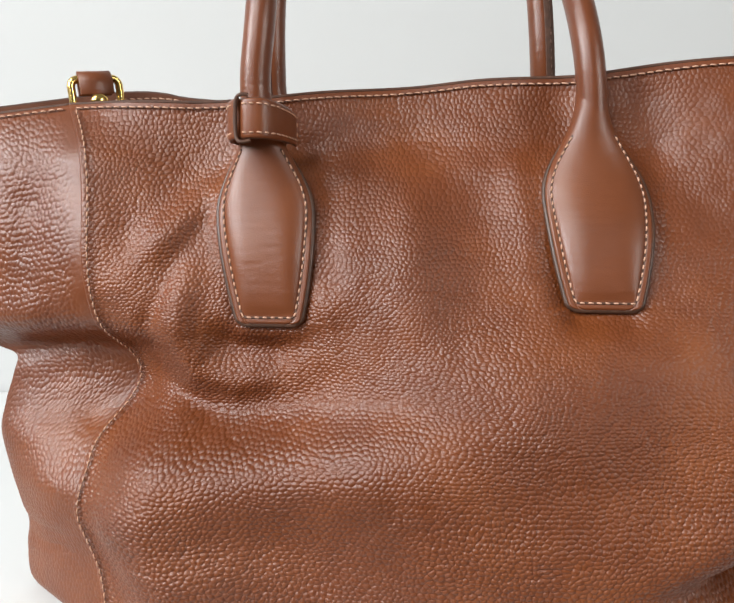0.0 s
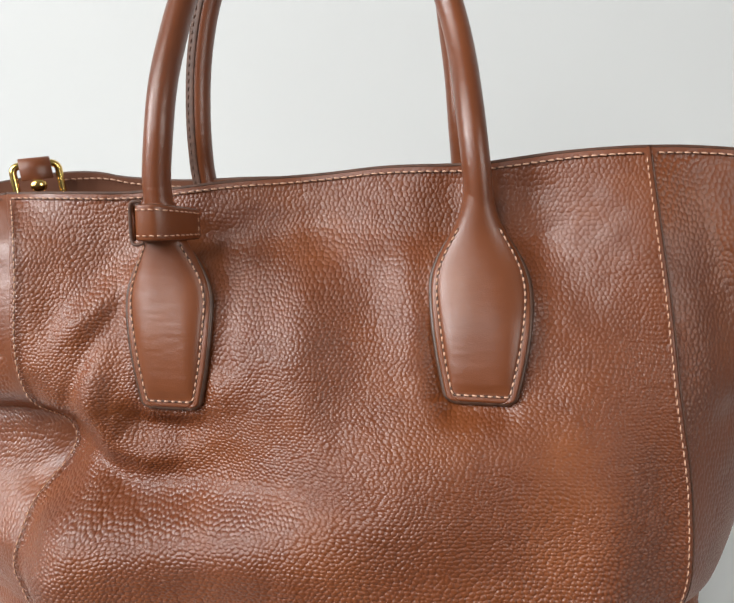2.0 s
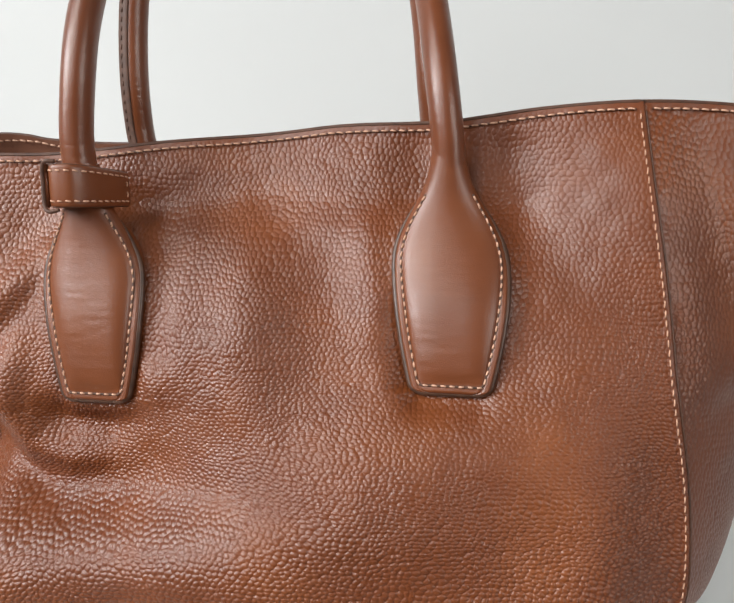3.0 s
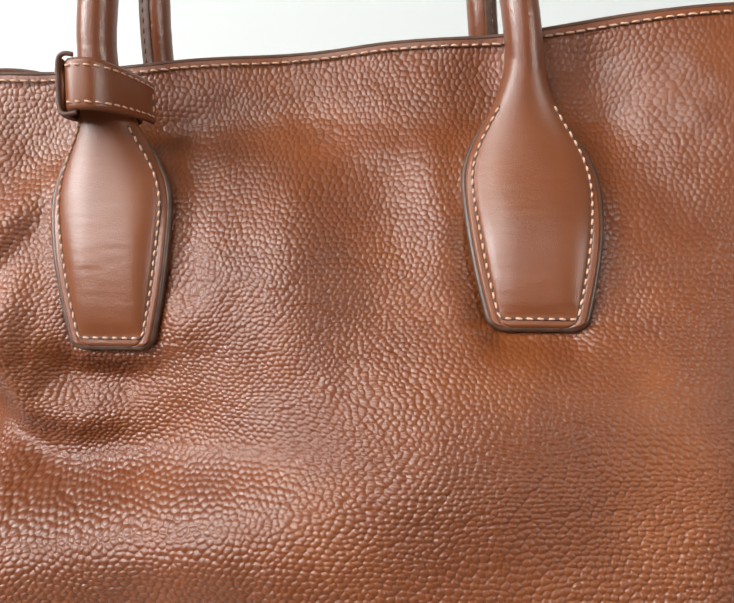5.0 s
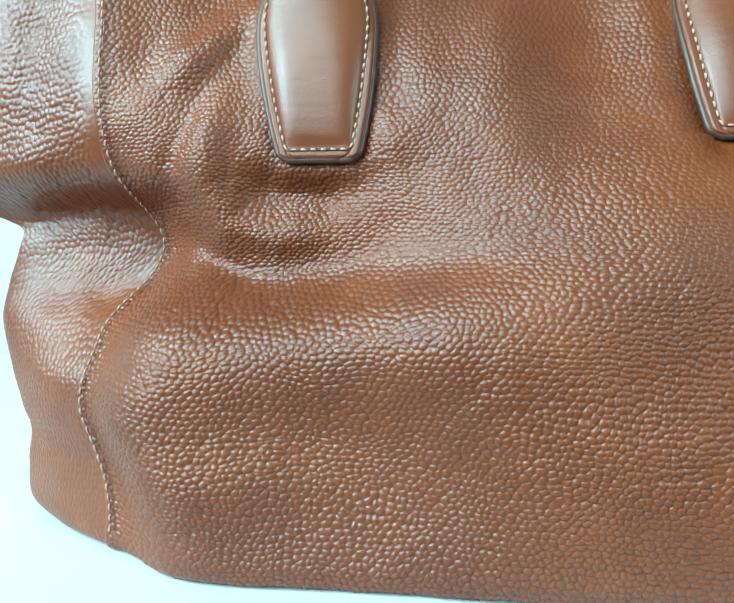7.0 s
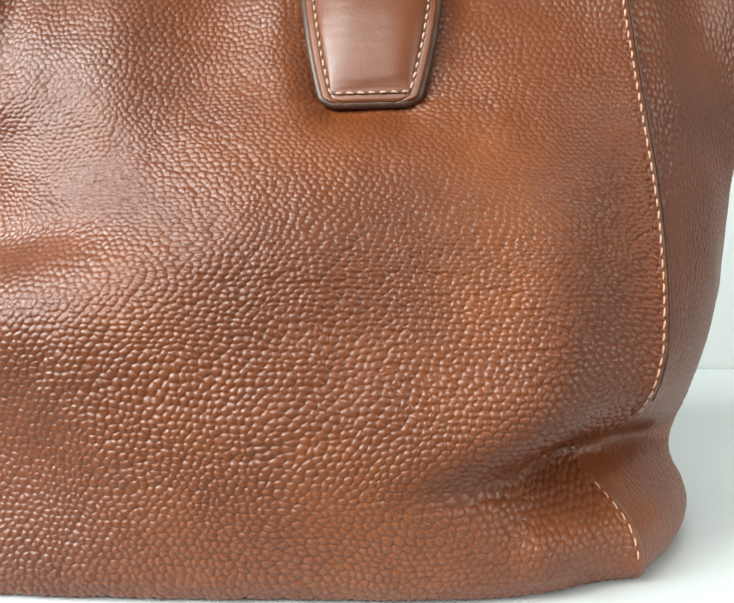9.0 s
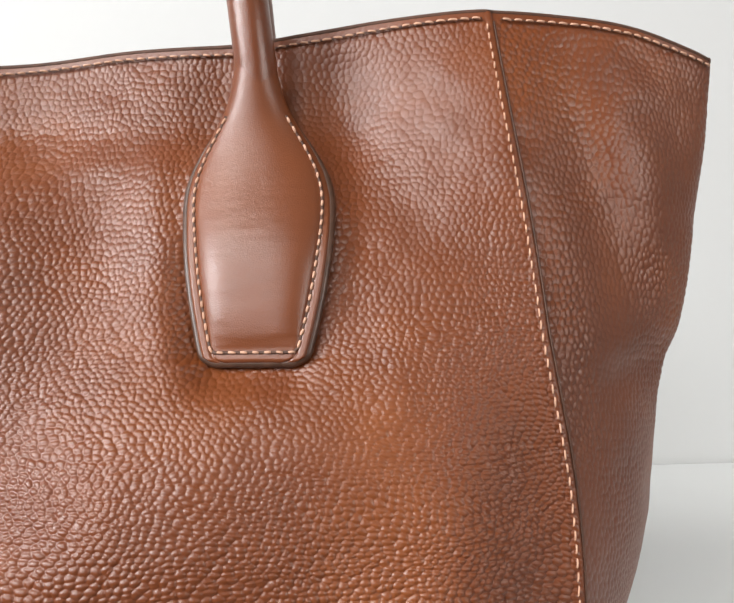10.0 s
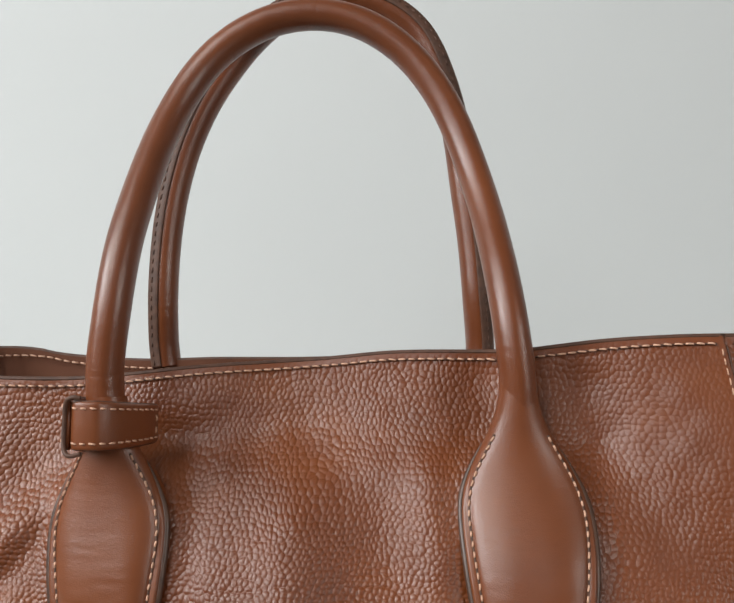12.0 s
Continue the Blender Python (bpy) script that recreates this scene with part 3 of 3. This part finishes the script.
# back panel and base
a, b = np.meshgrid(np.linspace(0, 1, 120), np.linspace(0, 1, 80))
z = BASE + 0.0005 + (rim_back(-0.136 + 0.311 * a) - BASE - 0.0005) * b
x = seam_left(z) + (seam_right(z) - seam_left(z)) * a
y = back_y(z) + 0.004 * np.sin(a * 9) * np.sin(b * 3)
low = np.clip(0.009 - (z - BASE), 0, 0.009)
y = y - (0.009 - np.sqrt(np.maximum(0.009**2 - low**2, 0)))
BACK = np.stack([x, y, z], axis=-1)
sheet("back_panel", local(BACK), PEBBLED, bag, flip=True)
loop = np.vstack([FRONT[0][::14], GUS_R[0][::6], BACK[0][::-4], GUS_L[0][::-6]])
centre = np.array([0.03, 0.35, BASE + 0.0006])
rings = [centre + (loop * [1, 1, 0] + [0, 0, BASE + 0.0006] - centre) * k for k in (1.0, 0.66, 0.33, 0.02)]
sheet("base_panel", local(np.array(rings)), PEBBLED, bag, wrap=True)

# rim: painted edge round the mouth, and the lining inside
mouth = np.vstack([FRONT[-1][::8], GUS_R[-1][1:-1:4], BACK[-1][::-2], GUS_L[-1][-2:0:-4]])
t = np.roll(mouth, -2, axis=0) - np.roll(mouth, 2, axis=0)
t /= np.linalg.norm(t, axis=1)[:, None]
inward = np.stack([-t[:, 1], t[:, 0], np.zeros(len(t))], axis=1)
mouth_mid = mouth + inward * 0.0008
sheet("rim_edge", local(hoop(mouth_mid, 0.0010, 10, (0, 0, 1))), EDGE, bag, "dark painted leather edge", wrap=True)
lining = []
for k in np.linspace(0, 1, 14):
    ring = mouth + inward * (0.0021 + 0.002 * k)
    low_ring = np.array([0.03, 0.345, 0]) + (ring - [0.03, 0.345, 0]) * [0.62, 1.0, 0]
    draw = min(1.0, 2.6 * k)
    ring = np.stack([ring[:, 0] * (1 - draw) + low_ring[:, 0] * draw, ring[:, 1], ring[:, 2] * (1 - k) + (BASE + 0.02) * k], axis=1)
    lining.append(ring)
sheet("lining", local(np.array(lining)), LINING, bag, "dark brown suede lining", wrap=True, flip=True)


# ---- stitching of the panels ----
def row_of(points, back, lift=0.0009):
    """A smoothed line lying on the leather, and its outward direction there; back: the grid line beside it."""
    p, o = smooth_path(points, 7), smooth_path(back, 7)
    t = np.gradient(p, axis=0)
    n = np.cross(t, o - p)
    n /= np.linalg.norm(n, axis=1)[:, None] + 1e-12
    n *= np.sign(n @ np.array([0, -1.0, 0.2]))[:, None]
    n = smooth_path(n, 7)
    return local(p + n * lift), n


p, n = row_of(FRONT[-11, 11:-11:4], FRONT[-17, 11:-11:4])
stitches("rim_stitching", p, n, bag, label="pale tan thread along the rim", channel=0.0002)
p, n = row_of(FRONT[26:-11:4, 15], FRONT[26:-11:4, 22], 0.0014)
stitches("seam_stitching", p, n, bag, pitch=0.0036, length=0.0027, radius=0.00038, channel=0.0003)
p, n = row_of(FRONT[26:104:4, -12], FRONT[26:104:4, -20])
stitches("seam_stitching", p, n, bag, pitch=0.0036, length=0.0027, radius=0.00030)
p, n = row_of(FRONT[178:-11:4, -12], FRONT[178:-11:4, -20])
stitches("seam_stitching", p, n, bag, pitch=0.0036, length=0.0027, radius=0.00030)
p, n = row_of(FRONT[190:-4:6, -3], FRONT[190:-4:6, -15])
capped_tube("seam_edge", p - n * 0.0005, 0.00032, EDGE, bag, "dark cut edge of the front leather", 8)
for g in (GUS_R[:, 7:218], GUS_L[:, 7:229]):
    p, n = row_of(g[-8], g[-13])
    stitches("gusset_stitching", p, n, bag, channel=0.0002)
xx = np.linspace(-0.13, 0.17, 200)
zb = rim_back(xx) - 0.0032
yb = back_y(zb)
stitches("back_rim_stitching", local(np.stack([xx, yb - 0.0042, zb], axis=-1)), (0, -1, 0.1), bag)

# ---- handles ----
handle_front = smooth_path(spline([(0.0959, 0.3168, 0.2101), (0.096, 0.3157, 0.2249), (0.0949, 0.3148, 0.2398), (0.0929, 0.3153, 0.2563), (0.0905, 0.3232, 0.2771), (0.0873, 0.3369, 0.3004), (0.0819, 0.3465, 0.3231), (0.0747, 0.3497, 0.3434), (0.0651, 0.3503, 0.3602), (0.0544, 0.3504, 0.3723), (0.0427, 0.3502, 0.3808), (0.0291, 0.3498, 0.386), (0.0155, 0.3494, 0.387), (0.0038, 0.3487, 0.3852), (-0.0096, 0.3476, 0.3792), (-0.0235, 0.3457, 0.3675), (-0.034, 0.343, 0.3513), (-0.0407, 0.3338, 0.3293), (-0.0432, 0.3223, 0.3081), (-0.0451, 0.3113, 0.2854), (-0.0461, 0.3059, 0.2649), (-0.049, 0.3065, 0.2388), (-0.0477, 0.3071, 0.2258), (-0.0466, 0.3077, 0.2096)], 220), 11)
handle_back = smooth_path(spline([(0.0903, 0.385, 0.2367), (0.0905, 0.385, 0.2494), (0.0886, 0.381, 0.2683), (0.0872, 0.381, 0.2872), (0.0853, 0.381, 0.3042), (0.0828, 0.381, 0.3211), (0.08, 0.381, 0.3426), (0.0751, 0.381, 0.3643), (0.065, 0.3803, 0.3893), (0.0525, 0.3791, 0.4008), (0.0375, 0.3775, 0.4068), (0.0206, 0.3758, 0.4079), (0.0059, 0.3743, 0.4023), (-0.0095, 0.3727, 0.3898), (-0.0217, 0.3714, 0.3742), (-0.0317, 0.3703, 0.3579), (-0.0396, 0.37, 0.3398), (-0.0445, 0.37, 0.3229), (-0.0478, 0.37, 0.3041), (-0.0493, 0.37, 0.2854), (-0.0496, 0.37, 0.2668), (-0.0496, 0.374, 0.2442), (-0.0478, 0.374, 0.2372)], 220), 11)
TUBE_R = 0.0064


def handle(name, path, facing, label):
    """A rolled handle: leather tube with the raw, stitched overlap of its hide on one side."""
    fine = spline(path, 900)
    g = tube(fine, TUBE_R, 36)
    along = np.linspace(0, 1, 900)[:, None]
    ang = np.linspace(0, 2 * np.pi, 36, endpoint=False)[None]
    far = 450 * (along + 0.012 * np.cos(ang) * np.sin(37 * along))
    turn_a, turn_b = 2 + 1.6 * np.cos(ang) + 0 * along, 2 + 1.6 * np.sin(ang) + 0 * along
    lines = value_noise(far * 1.5, turn_a + 0.35 * turn_b, 301 + int(facing)) * value_noise(far * 0.8 + 9, turn_b, 303)
    worn = 0.35 + 0.65 * np.exp(-((along - 0.5) / 0.22) ** 2) + 0.5 * np.exp(-((along - 0.06) / 0.05) ** 2) + 0.5 * np.exp(-((along - 0.94) / 0.05) ** 2)
    g = g + (g - fine[:, None]) / TUBE_R * (-0.00020 * worn * np.clip(lines - 0.22, 0, 1))[:, :, None]
    ends = [np.repeat(e.mean(axis=0)[None, None], 36, axis=1) for e in (g[0], g[-1])]
    ob = sheet(name, local(np.vstack([ends[0], g, ends[1]])), CREASED, bag, label, wrap=True)
    t = np.gradient(path, axis=0)
    t /= np.linalg.norm(t, axis=1)[:, None]
    away = np.cross(t, np.array([0, 1.0, 0]))
    away /= np.linalg.norm(away, axis=1)[:, None]
    mid = path.mean(axis=0)
    away *= np.sign(np.sum(away * (path - mid), axis=1))[:, None]
    n = np.array([0, facing, 0]) * 0.88 + away * 0.47
    strip = path + n * (TUBE_R - 0.0004)
    capped_tube("raw_edge", local(strip), 0.0030, EDGE, ob, "dark raw leather edge", 12, 0.30, up=n)
    stitches("handle_stitching", local(path + n * (TUBE_R + 0.0005)), n, ob, pitch=0.0040, length=0.0026, radius=0.00035, mat=EDGE)
    return ob


handle("handle", handle_front, 1.0, "")
handle("handle", handle_back, -1.0, "")


def patch(key, tube_y):
    """Leather tab that sews a handle to the bag: stitched flange, flat face with firm shoulders, swelling into the handle."""
    mid, z0, scale, *_ = PATCHES[key]
    v = np.concatenate([np.linspace(0, 0.010, 40), np.linspace(0.010, PATCH_H, 130)[1:]])
    u = np.concatenate([[-1], np.sin(np.linspace(-0.5, 0.5, 95) * np.pi), [1]])
    U, V = np.meshgrid(u, v)
    Z = z0 + V
    half = HALF(V) * (scale + (1 - scale) * np.clip((V - 0.06) / 0.02, 0, 1))
    X = mid(Z) + half * U

    def depth(U, V, half):
        Z = z0 + V
        X = mid(Z) + half * U
        plane = patch_plane(key, X, Z)
        crest = curve_of([(0, 0), (0.0036, 0.0001), (0.0056, 0.0007), (0.0085, 0.0016), (0.0140, 0.0025), (0.020, 0.0030), (0.030, 0.0037), (0.045, 0.0048), (0.060, 0.0057), (0.076, 0.0056), (PATCH_H, 0.0050)])(V)
        blend = np.clip((V - 0.020) / 0.066, 0, 1)
        blend = blend**3 * (blend * (6 * blend - 15) + 10)
        inside = np.clip(1 - 0.0030 / half, 0.40, 0.9) * (1 - blend) + 0.999 * blend
        power = 4.6 - 2.4 * np.clip((V - 0.012) / 0.050, 0, 1)
        dome = np.clip(1 - (np.abs(U) / inside) ** power, 0, 1) ** (1.0 - 0.5 * blend)
        lip = np.clip((1 - np.abs(U)) * half / 0.0009, 0, 1) ** 0.5 * np.clip(V / 0.0012, 0, 1) ** 0.5
        flange = (0.0018 + 0.0014 * lip) * (1 - 0.6 * blend)
        groove = 0.0004 * np.exp(-((np.abs(U) * half - half + 0.0031) / 0.0005) ** 2) * (1 - blend)
        fine = 0.00012 * (value_noise(X / 0.008 + 0.4 * value_noise(X / 0.003, Z / 0.003, 93), Z / 0.0017, 91) - 0.5) * dome
        H = flange + crest * dome - groove + fine
        core = (TUBE_R + 0.0001) * np.sqrt(np.clip(1 - U**2, 0, 1))
        return plane - H * (1 - blend) - (plane - tube_y + core) * blend

    Y = depth(U, V, half)
    skirt = front(X, Z) + 0.001
    for k in (0, -1):
        free = np.clip((V[:, k] - 0.056) / 0.014, 0, 1)
        Y[:, k] = np.maximum(skirt[:, k] * (1 - free) + (Y[:, k] + 0.0005) * free, Y[:, k] + 0.0005)
    g = np.stack([X, Y, Z], axis=-1)
    foot = g[:1].copy()
    foot[0, :, 1] = front(foot[0, :, 0], foot[0, :, 2]) + 0.001
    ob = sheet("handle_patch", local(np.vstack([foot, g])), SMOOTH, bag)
    top = int(np.searchsorted(v, 0.070))
    rim = np.vstack([g[top::-1, 1], g[0, 2:-2], g[: top + 1, -2]])
    rim[:, 1] += 0.0007
    thick = 0.0013 * np.clip(np.minimum(np.arange(len(rim)), np.arange(len(rim))[::-1]) / 30, 0.05, 1) ** 0.6
    capped_tube("edge", local(smooth_path(rim, 7)), thick, POLISHED_EDGE, ob, "dark polished edge", 12)
    # stitch line parallel to the outline
    vs = np.linspace(0.073, 0.0042, 80)
    w = HALF(vs) * scale - 0.0030 + 0.0010 * np.clip((vs - 0.03) / 0.03, 0, 1)
    bx = np.linspace(-w[-1] + 0.0012, w[-1] - 0.0012, 20)
    line = np.concatenate([np.stack([mid(z0 + vs) - w, z0 + vs], axis=-1), np.stack([mid(z0 + 0.003) + bx, np.full(20, z0 + 0.0031)], axis=-1), np.stack([mid(z0 + vs) + w, z0 + vs], axis=-1)[::-1]])
    lv = line[:, 1] - z0
    lh = HALF(lv) * (scale + (1 - scale) * np.clip((lv - 0.06) / 0.02, 0, 1))
    line = np.stack([line[:, 0], depth((line[:, 0] - mid(line[:, 1])) / lh, lv, lh) - 0.0003, line[:, 1]], axis=-1)
    stitches("patch_stitching", local(line), (0, -0.97, 0.2), ob, pitch=0.0033, length=0.0023, radius=0.00042, label="pale tan thread", channel=0.0001, gap=1.1)
    return ob


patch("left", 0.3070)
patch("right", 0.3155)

# ---- keeper: the strap looped round one handle ----
keeper_z, keeper_h = 0.2232, 0.0155
flap = spline([(-0.0330, 0.3140), (-0.0332, 0.3090), (-0.0352, 0.3010), (-0.0385, 0.2930), (-0.0425, 0.2888), (-0.0465, 0.2878), (-0.0500, 0.2884), (-0.0518, 0.2905)], 90)
loop_round = spline([(-0.0528, 0.2892), (-0.0550, 0.2920), (-0.0578, 0.2985), (-0.0588, 0.3055), (-0.0565, 0.3115), (-0.0510, 0.3148), (-0.0440, 0.3152), (-0.0370, 0.3130)], 90)


def strap_band(pts, far, zc, h, thick, droop, taper):
    n = np.gradient(pts, axis=0)
    n = np.stack([-n[:, 1], n[:, 0]], axis=1)
    n /= np.linalg.norm(n, axis=1)[:, None]
    prof = [(0, -0.5), (0.25, -0.5), (0.45, -0.47), (0.5, -0.42), (0.5, 0), (0.5, 0.42), (0.45, 0.47), (0.25, 0.5), (0, 0.5), (-0.25, 0.5), (-0.45, 0.47), (-0.5, 0.42), (-0.5, 0), (-0.5, -0.42), (-0.45, -0.47), (-0.25, -0.5)]
    g = np.array([[(p[0] + m[0] * a * thick, p[1] + m[1] * a * thick, zc - droop * f + b * h * (1 - taper * f)) for a, b in prof] for p, m, f in zip(pts, n, far)])
    ends = [np.repeat(e.mean(axis=0)[None, None], len(prof), axis=1) for e in (g[0], g[-1])]
    return np.vstack([ends[0], g, ends[1]])


DROOP, TAPER = 0.0018, 0.16
flap_far = np.clip(1 - np.arange(len(flap)) / (0.75 * len(flap)), 0, 1)
loop_far = np.clip(1 - np.arange(len(loop_round))[::-1] / (0.6 * len(loop_round)), 0, 1) * 1.15
keeper = sheet("keeper_strap", local(strap_band(flap, flap_far, keeper_z, keeper_h, 0.0020, DROOP, TAPER)), SMOOTH, bag, "stitched leather strap looped round the handle", wrap=True)
sheet("loop", local(strap_band(loop_round, loop_far, keeper_z, keeper_h, 0.0020, DROOP, TAPER)), SMOOTH, keeper, wrap=True)
for band, far in ((flap, flap_far), (loop_round, loop_far)):
    for dz in (-0.5, 0.5):
        capped_tube("edge", local(np.stack([band[:, 0], band[:, 1], keeper_z - DROOP * far + dz * keeper_h * 0.97 * (1 - TAPER * far)], axis=-1)), 0.00055, EDGE, keeper, "dark raw leather edge", 8, up=(0, 0, 1))
curl = spline([(-0.0478, 0.2874, 0.0088), (-0.0505, 0.2870, 0.0090), (-0.0528, 0.2880, 0.0072), (-0.0534, 0.2886, 0.0), (-0.0530, 0.2880, -0.0074), (-0.0508, 0.2868, -0.0094), (-0.0472, 0.2872, -0.0088)], 60)
capped_tube("edge", local(curl + [-0.0007, 0, keeper_z]), 0.00075, EDGE, keeper, "dark raw leather edge", 10)
for band, far, rows_ in ((flap, flap_far, slice(3, 86)), (loop_round, loop_far, slice(8, 60))):
    line, off = band[rows_], far[rows_]
    nn = np.gradient(line, axis=0)
    nn = np.stack([nn[:, 1], -nn[:, 0], np.zeros(len(nn))], axis=1)
    nn /= np.linalg.norm(nn, axis=1)[:, None]
    nn *= np.sign(np.sum(nn * (np.column_stack([line, np.zeros(len(line))]) - [-0.046, 0.3028, 0]), axis=1))[:, None]
    for dz in (-0.0056, 0.0056):
        face = np.column_stack([line, keeper_z - DROOP * off + dz * (1 - TAPER * off)])
        stitches("keeper_stitching", local(face + nn * 0.0011), nn, keeper, pitch=0.0030, length=0.0022, radius=0.00036)
end_row = np.column_stack([np.full(20, flap[6, 0]), np.full(20, flap[6, 1]), keeper_z - DROOP + np.linspace(0.0040, -0.0040, 20)])
stitches("keeper_stitching", local(end_row + [0.0011, 0, 0]), (1, -0.1, 0), keeper, pitch=0.0030, length=0.0022, radius=0.00036)
bend_row = np.column_stack([np.full(20, flap[50, 0]), np.full(20, flap[50, 1] - 0.0010), keeper_z + np.linspace(0.0066, -0.0066, 20)])
stitches("worn_crease", local(bend_row), (0, -1, 0), keeper, pitch=0.0010, length=0.0014, radius=0.00024, slant=0.5, mat=SMOOTH)

# ---- clip of the shoulder strap: brass frame, leather tab, screw ----
tab_o = np.array([-0.1338, 0.3560, 0.2412])
tip = math.radians(7)
yaw = math.radians(30)
lift = lambda p: np.stack([p[..., 0] * math.cos(tip) - p[..., 2] * math.sin(tip), p[..., 1], p[..., 0] * math.sin(tip) + p[..., 2] * math.cos(tip)], axis=-1)
turn = lambda q: (lambda p: tab_o + np.stack([p[..., 0] * math.cos(yaw) - p[..., 1] * math.sin(yaw), p[..., 0] * math.sin(yaw) + p[..., 1] * math.cos(yaw), p[..., 2]], axis=-1))(lift(q))
w2, h0, h1, r = 0.0112, -0.010, 0.0100, 0.0035
frame_pts = []
for cx, cz, a0 in ((w2 - r, h1 - r, 0), (-w2 + r, h1 - r, 90), (-w2 + r, h0 + r, 180), (w2 - r, h0 + r, 270)):
    for k in range(7):
        an = math.radians(a0 + 15 * k)
        frame_pts.append((cx + r * math.cos(an), 0, cz + r * math.sin(an)))
clip_tab_pts = spline([(0.0, 0.0036, 0.0025), (0.0, 0.0036, 0.005), (0.0, 0.0030, 0.0095), (0.0, 0.0, 0.0126), (0.0, -0.0030, 0.0095), (0.0, -0.0037, 0.0055), (0.0, -0.0034, 0.0022)], 40)
half_tab = 0.0078
prof = [(-1, -0.5), (-0.96, -1), (0, -1), (0.96, -1), (1, -0.5), (1, 0.5), (0.96, 1), (0, 1), (-0.96, 1), (-1, 0.5)]
tt = np.gradient(clip_tab_pts, axis=0)
tt /= np.linalg.norm(tt, axis=1)[:, None]
nn = np.stack([np.zeros(len(tt)), -tt[:, 2], tt[:, 1]], axis=1)
tab_grid = np.array([[p + np.array([half_tab * a, 0, 0]) + m * (0.0011 * b) for a, b in prof] for p, m in zip(clip_tab_pts, nn)])
ends = [np.repeat(e.mean(axis=0)[None, None], len(prof), axis=1) for e in (tab_grid[0], tab_grid[-1])]
tab = sheet("strap_tab", local(turn(np.vstack([ends[0], tab_grid, ends[1]]))), SMOOTH, bag, "dark brown leather tab through a brass ring", wrap=True)
sheet("ring", local(turn(hoop(np.array(frame_pts), 0.0019, 12, (0, 1, 0)))), GOLD, tab, "polished brass rectangular ring", wrap=True)
bm = bmesh.new()
bmesh.ops.create_uvsphere(bm, u_segments=16, v_segments=10, radius=0.0042)
for vert in bm.verts:
    p = turn(np.array([vert.co.x, vert.co.y * 0.6 - 0.0055, vert.co.z * 0.8 - 0.0010]))
    vert.co = Vector(local(p))
part("screw", bm, GOLD, tab, "small brass screw")
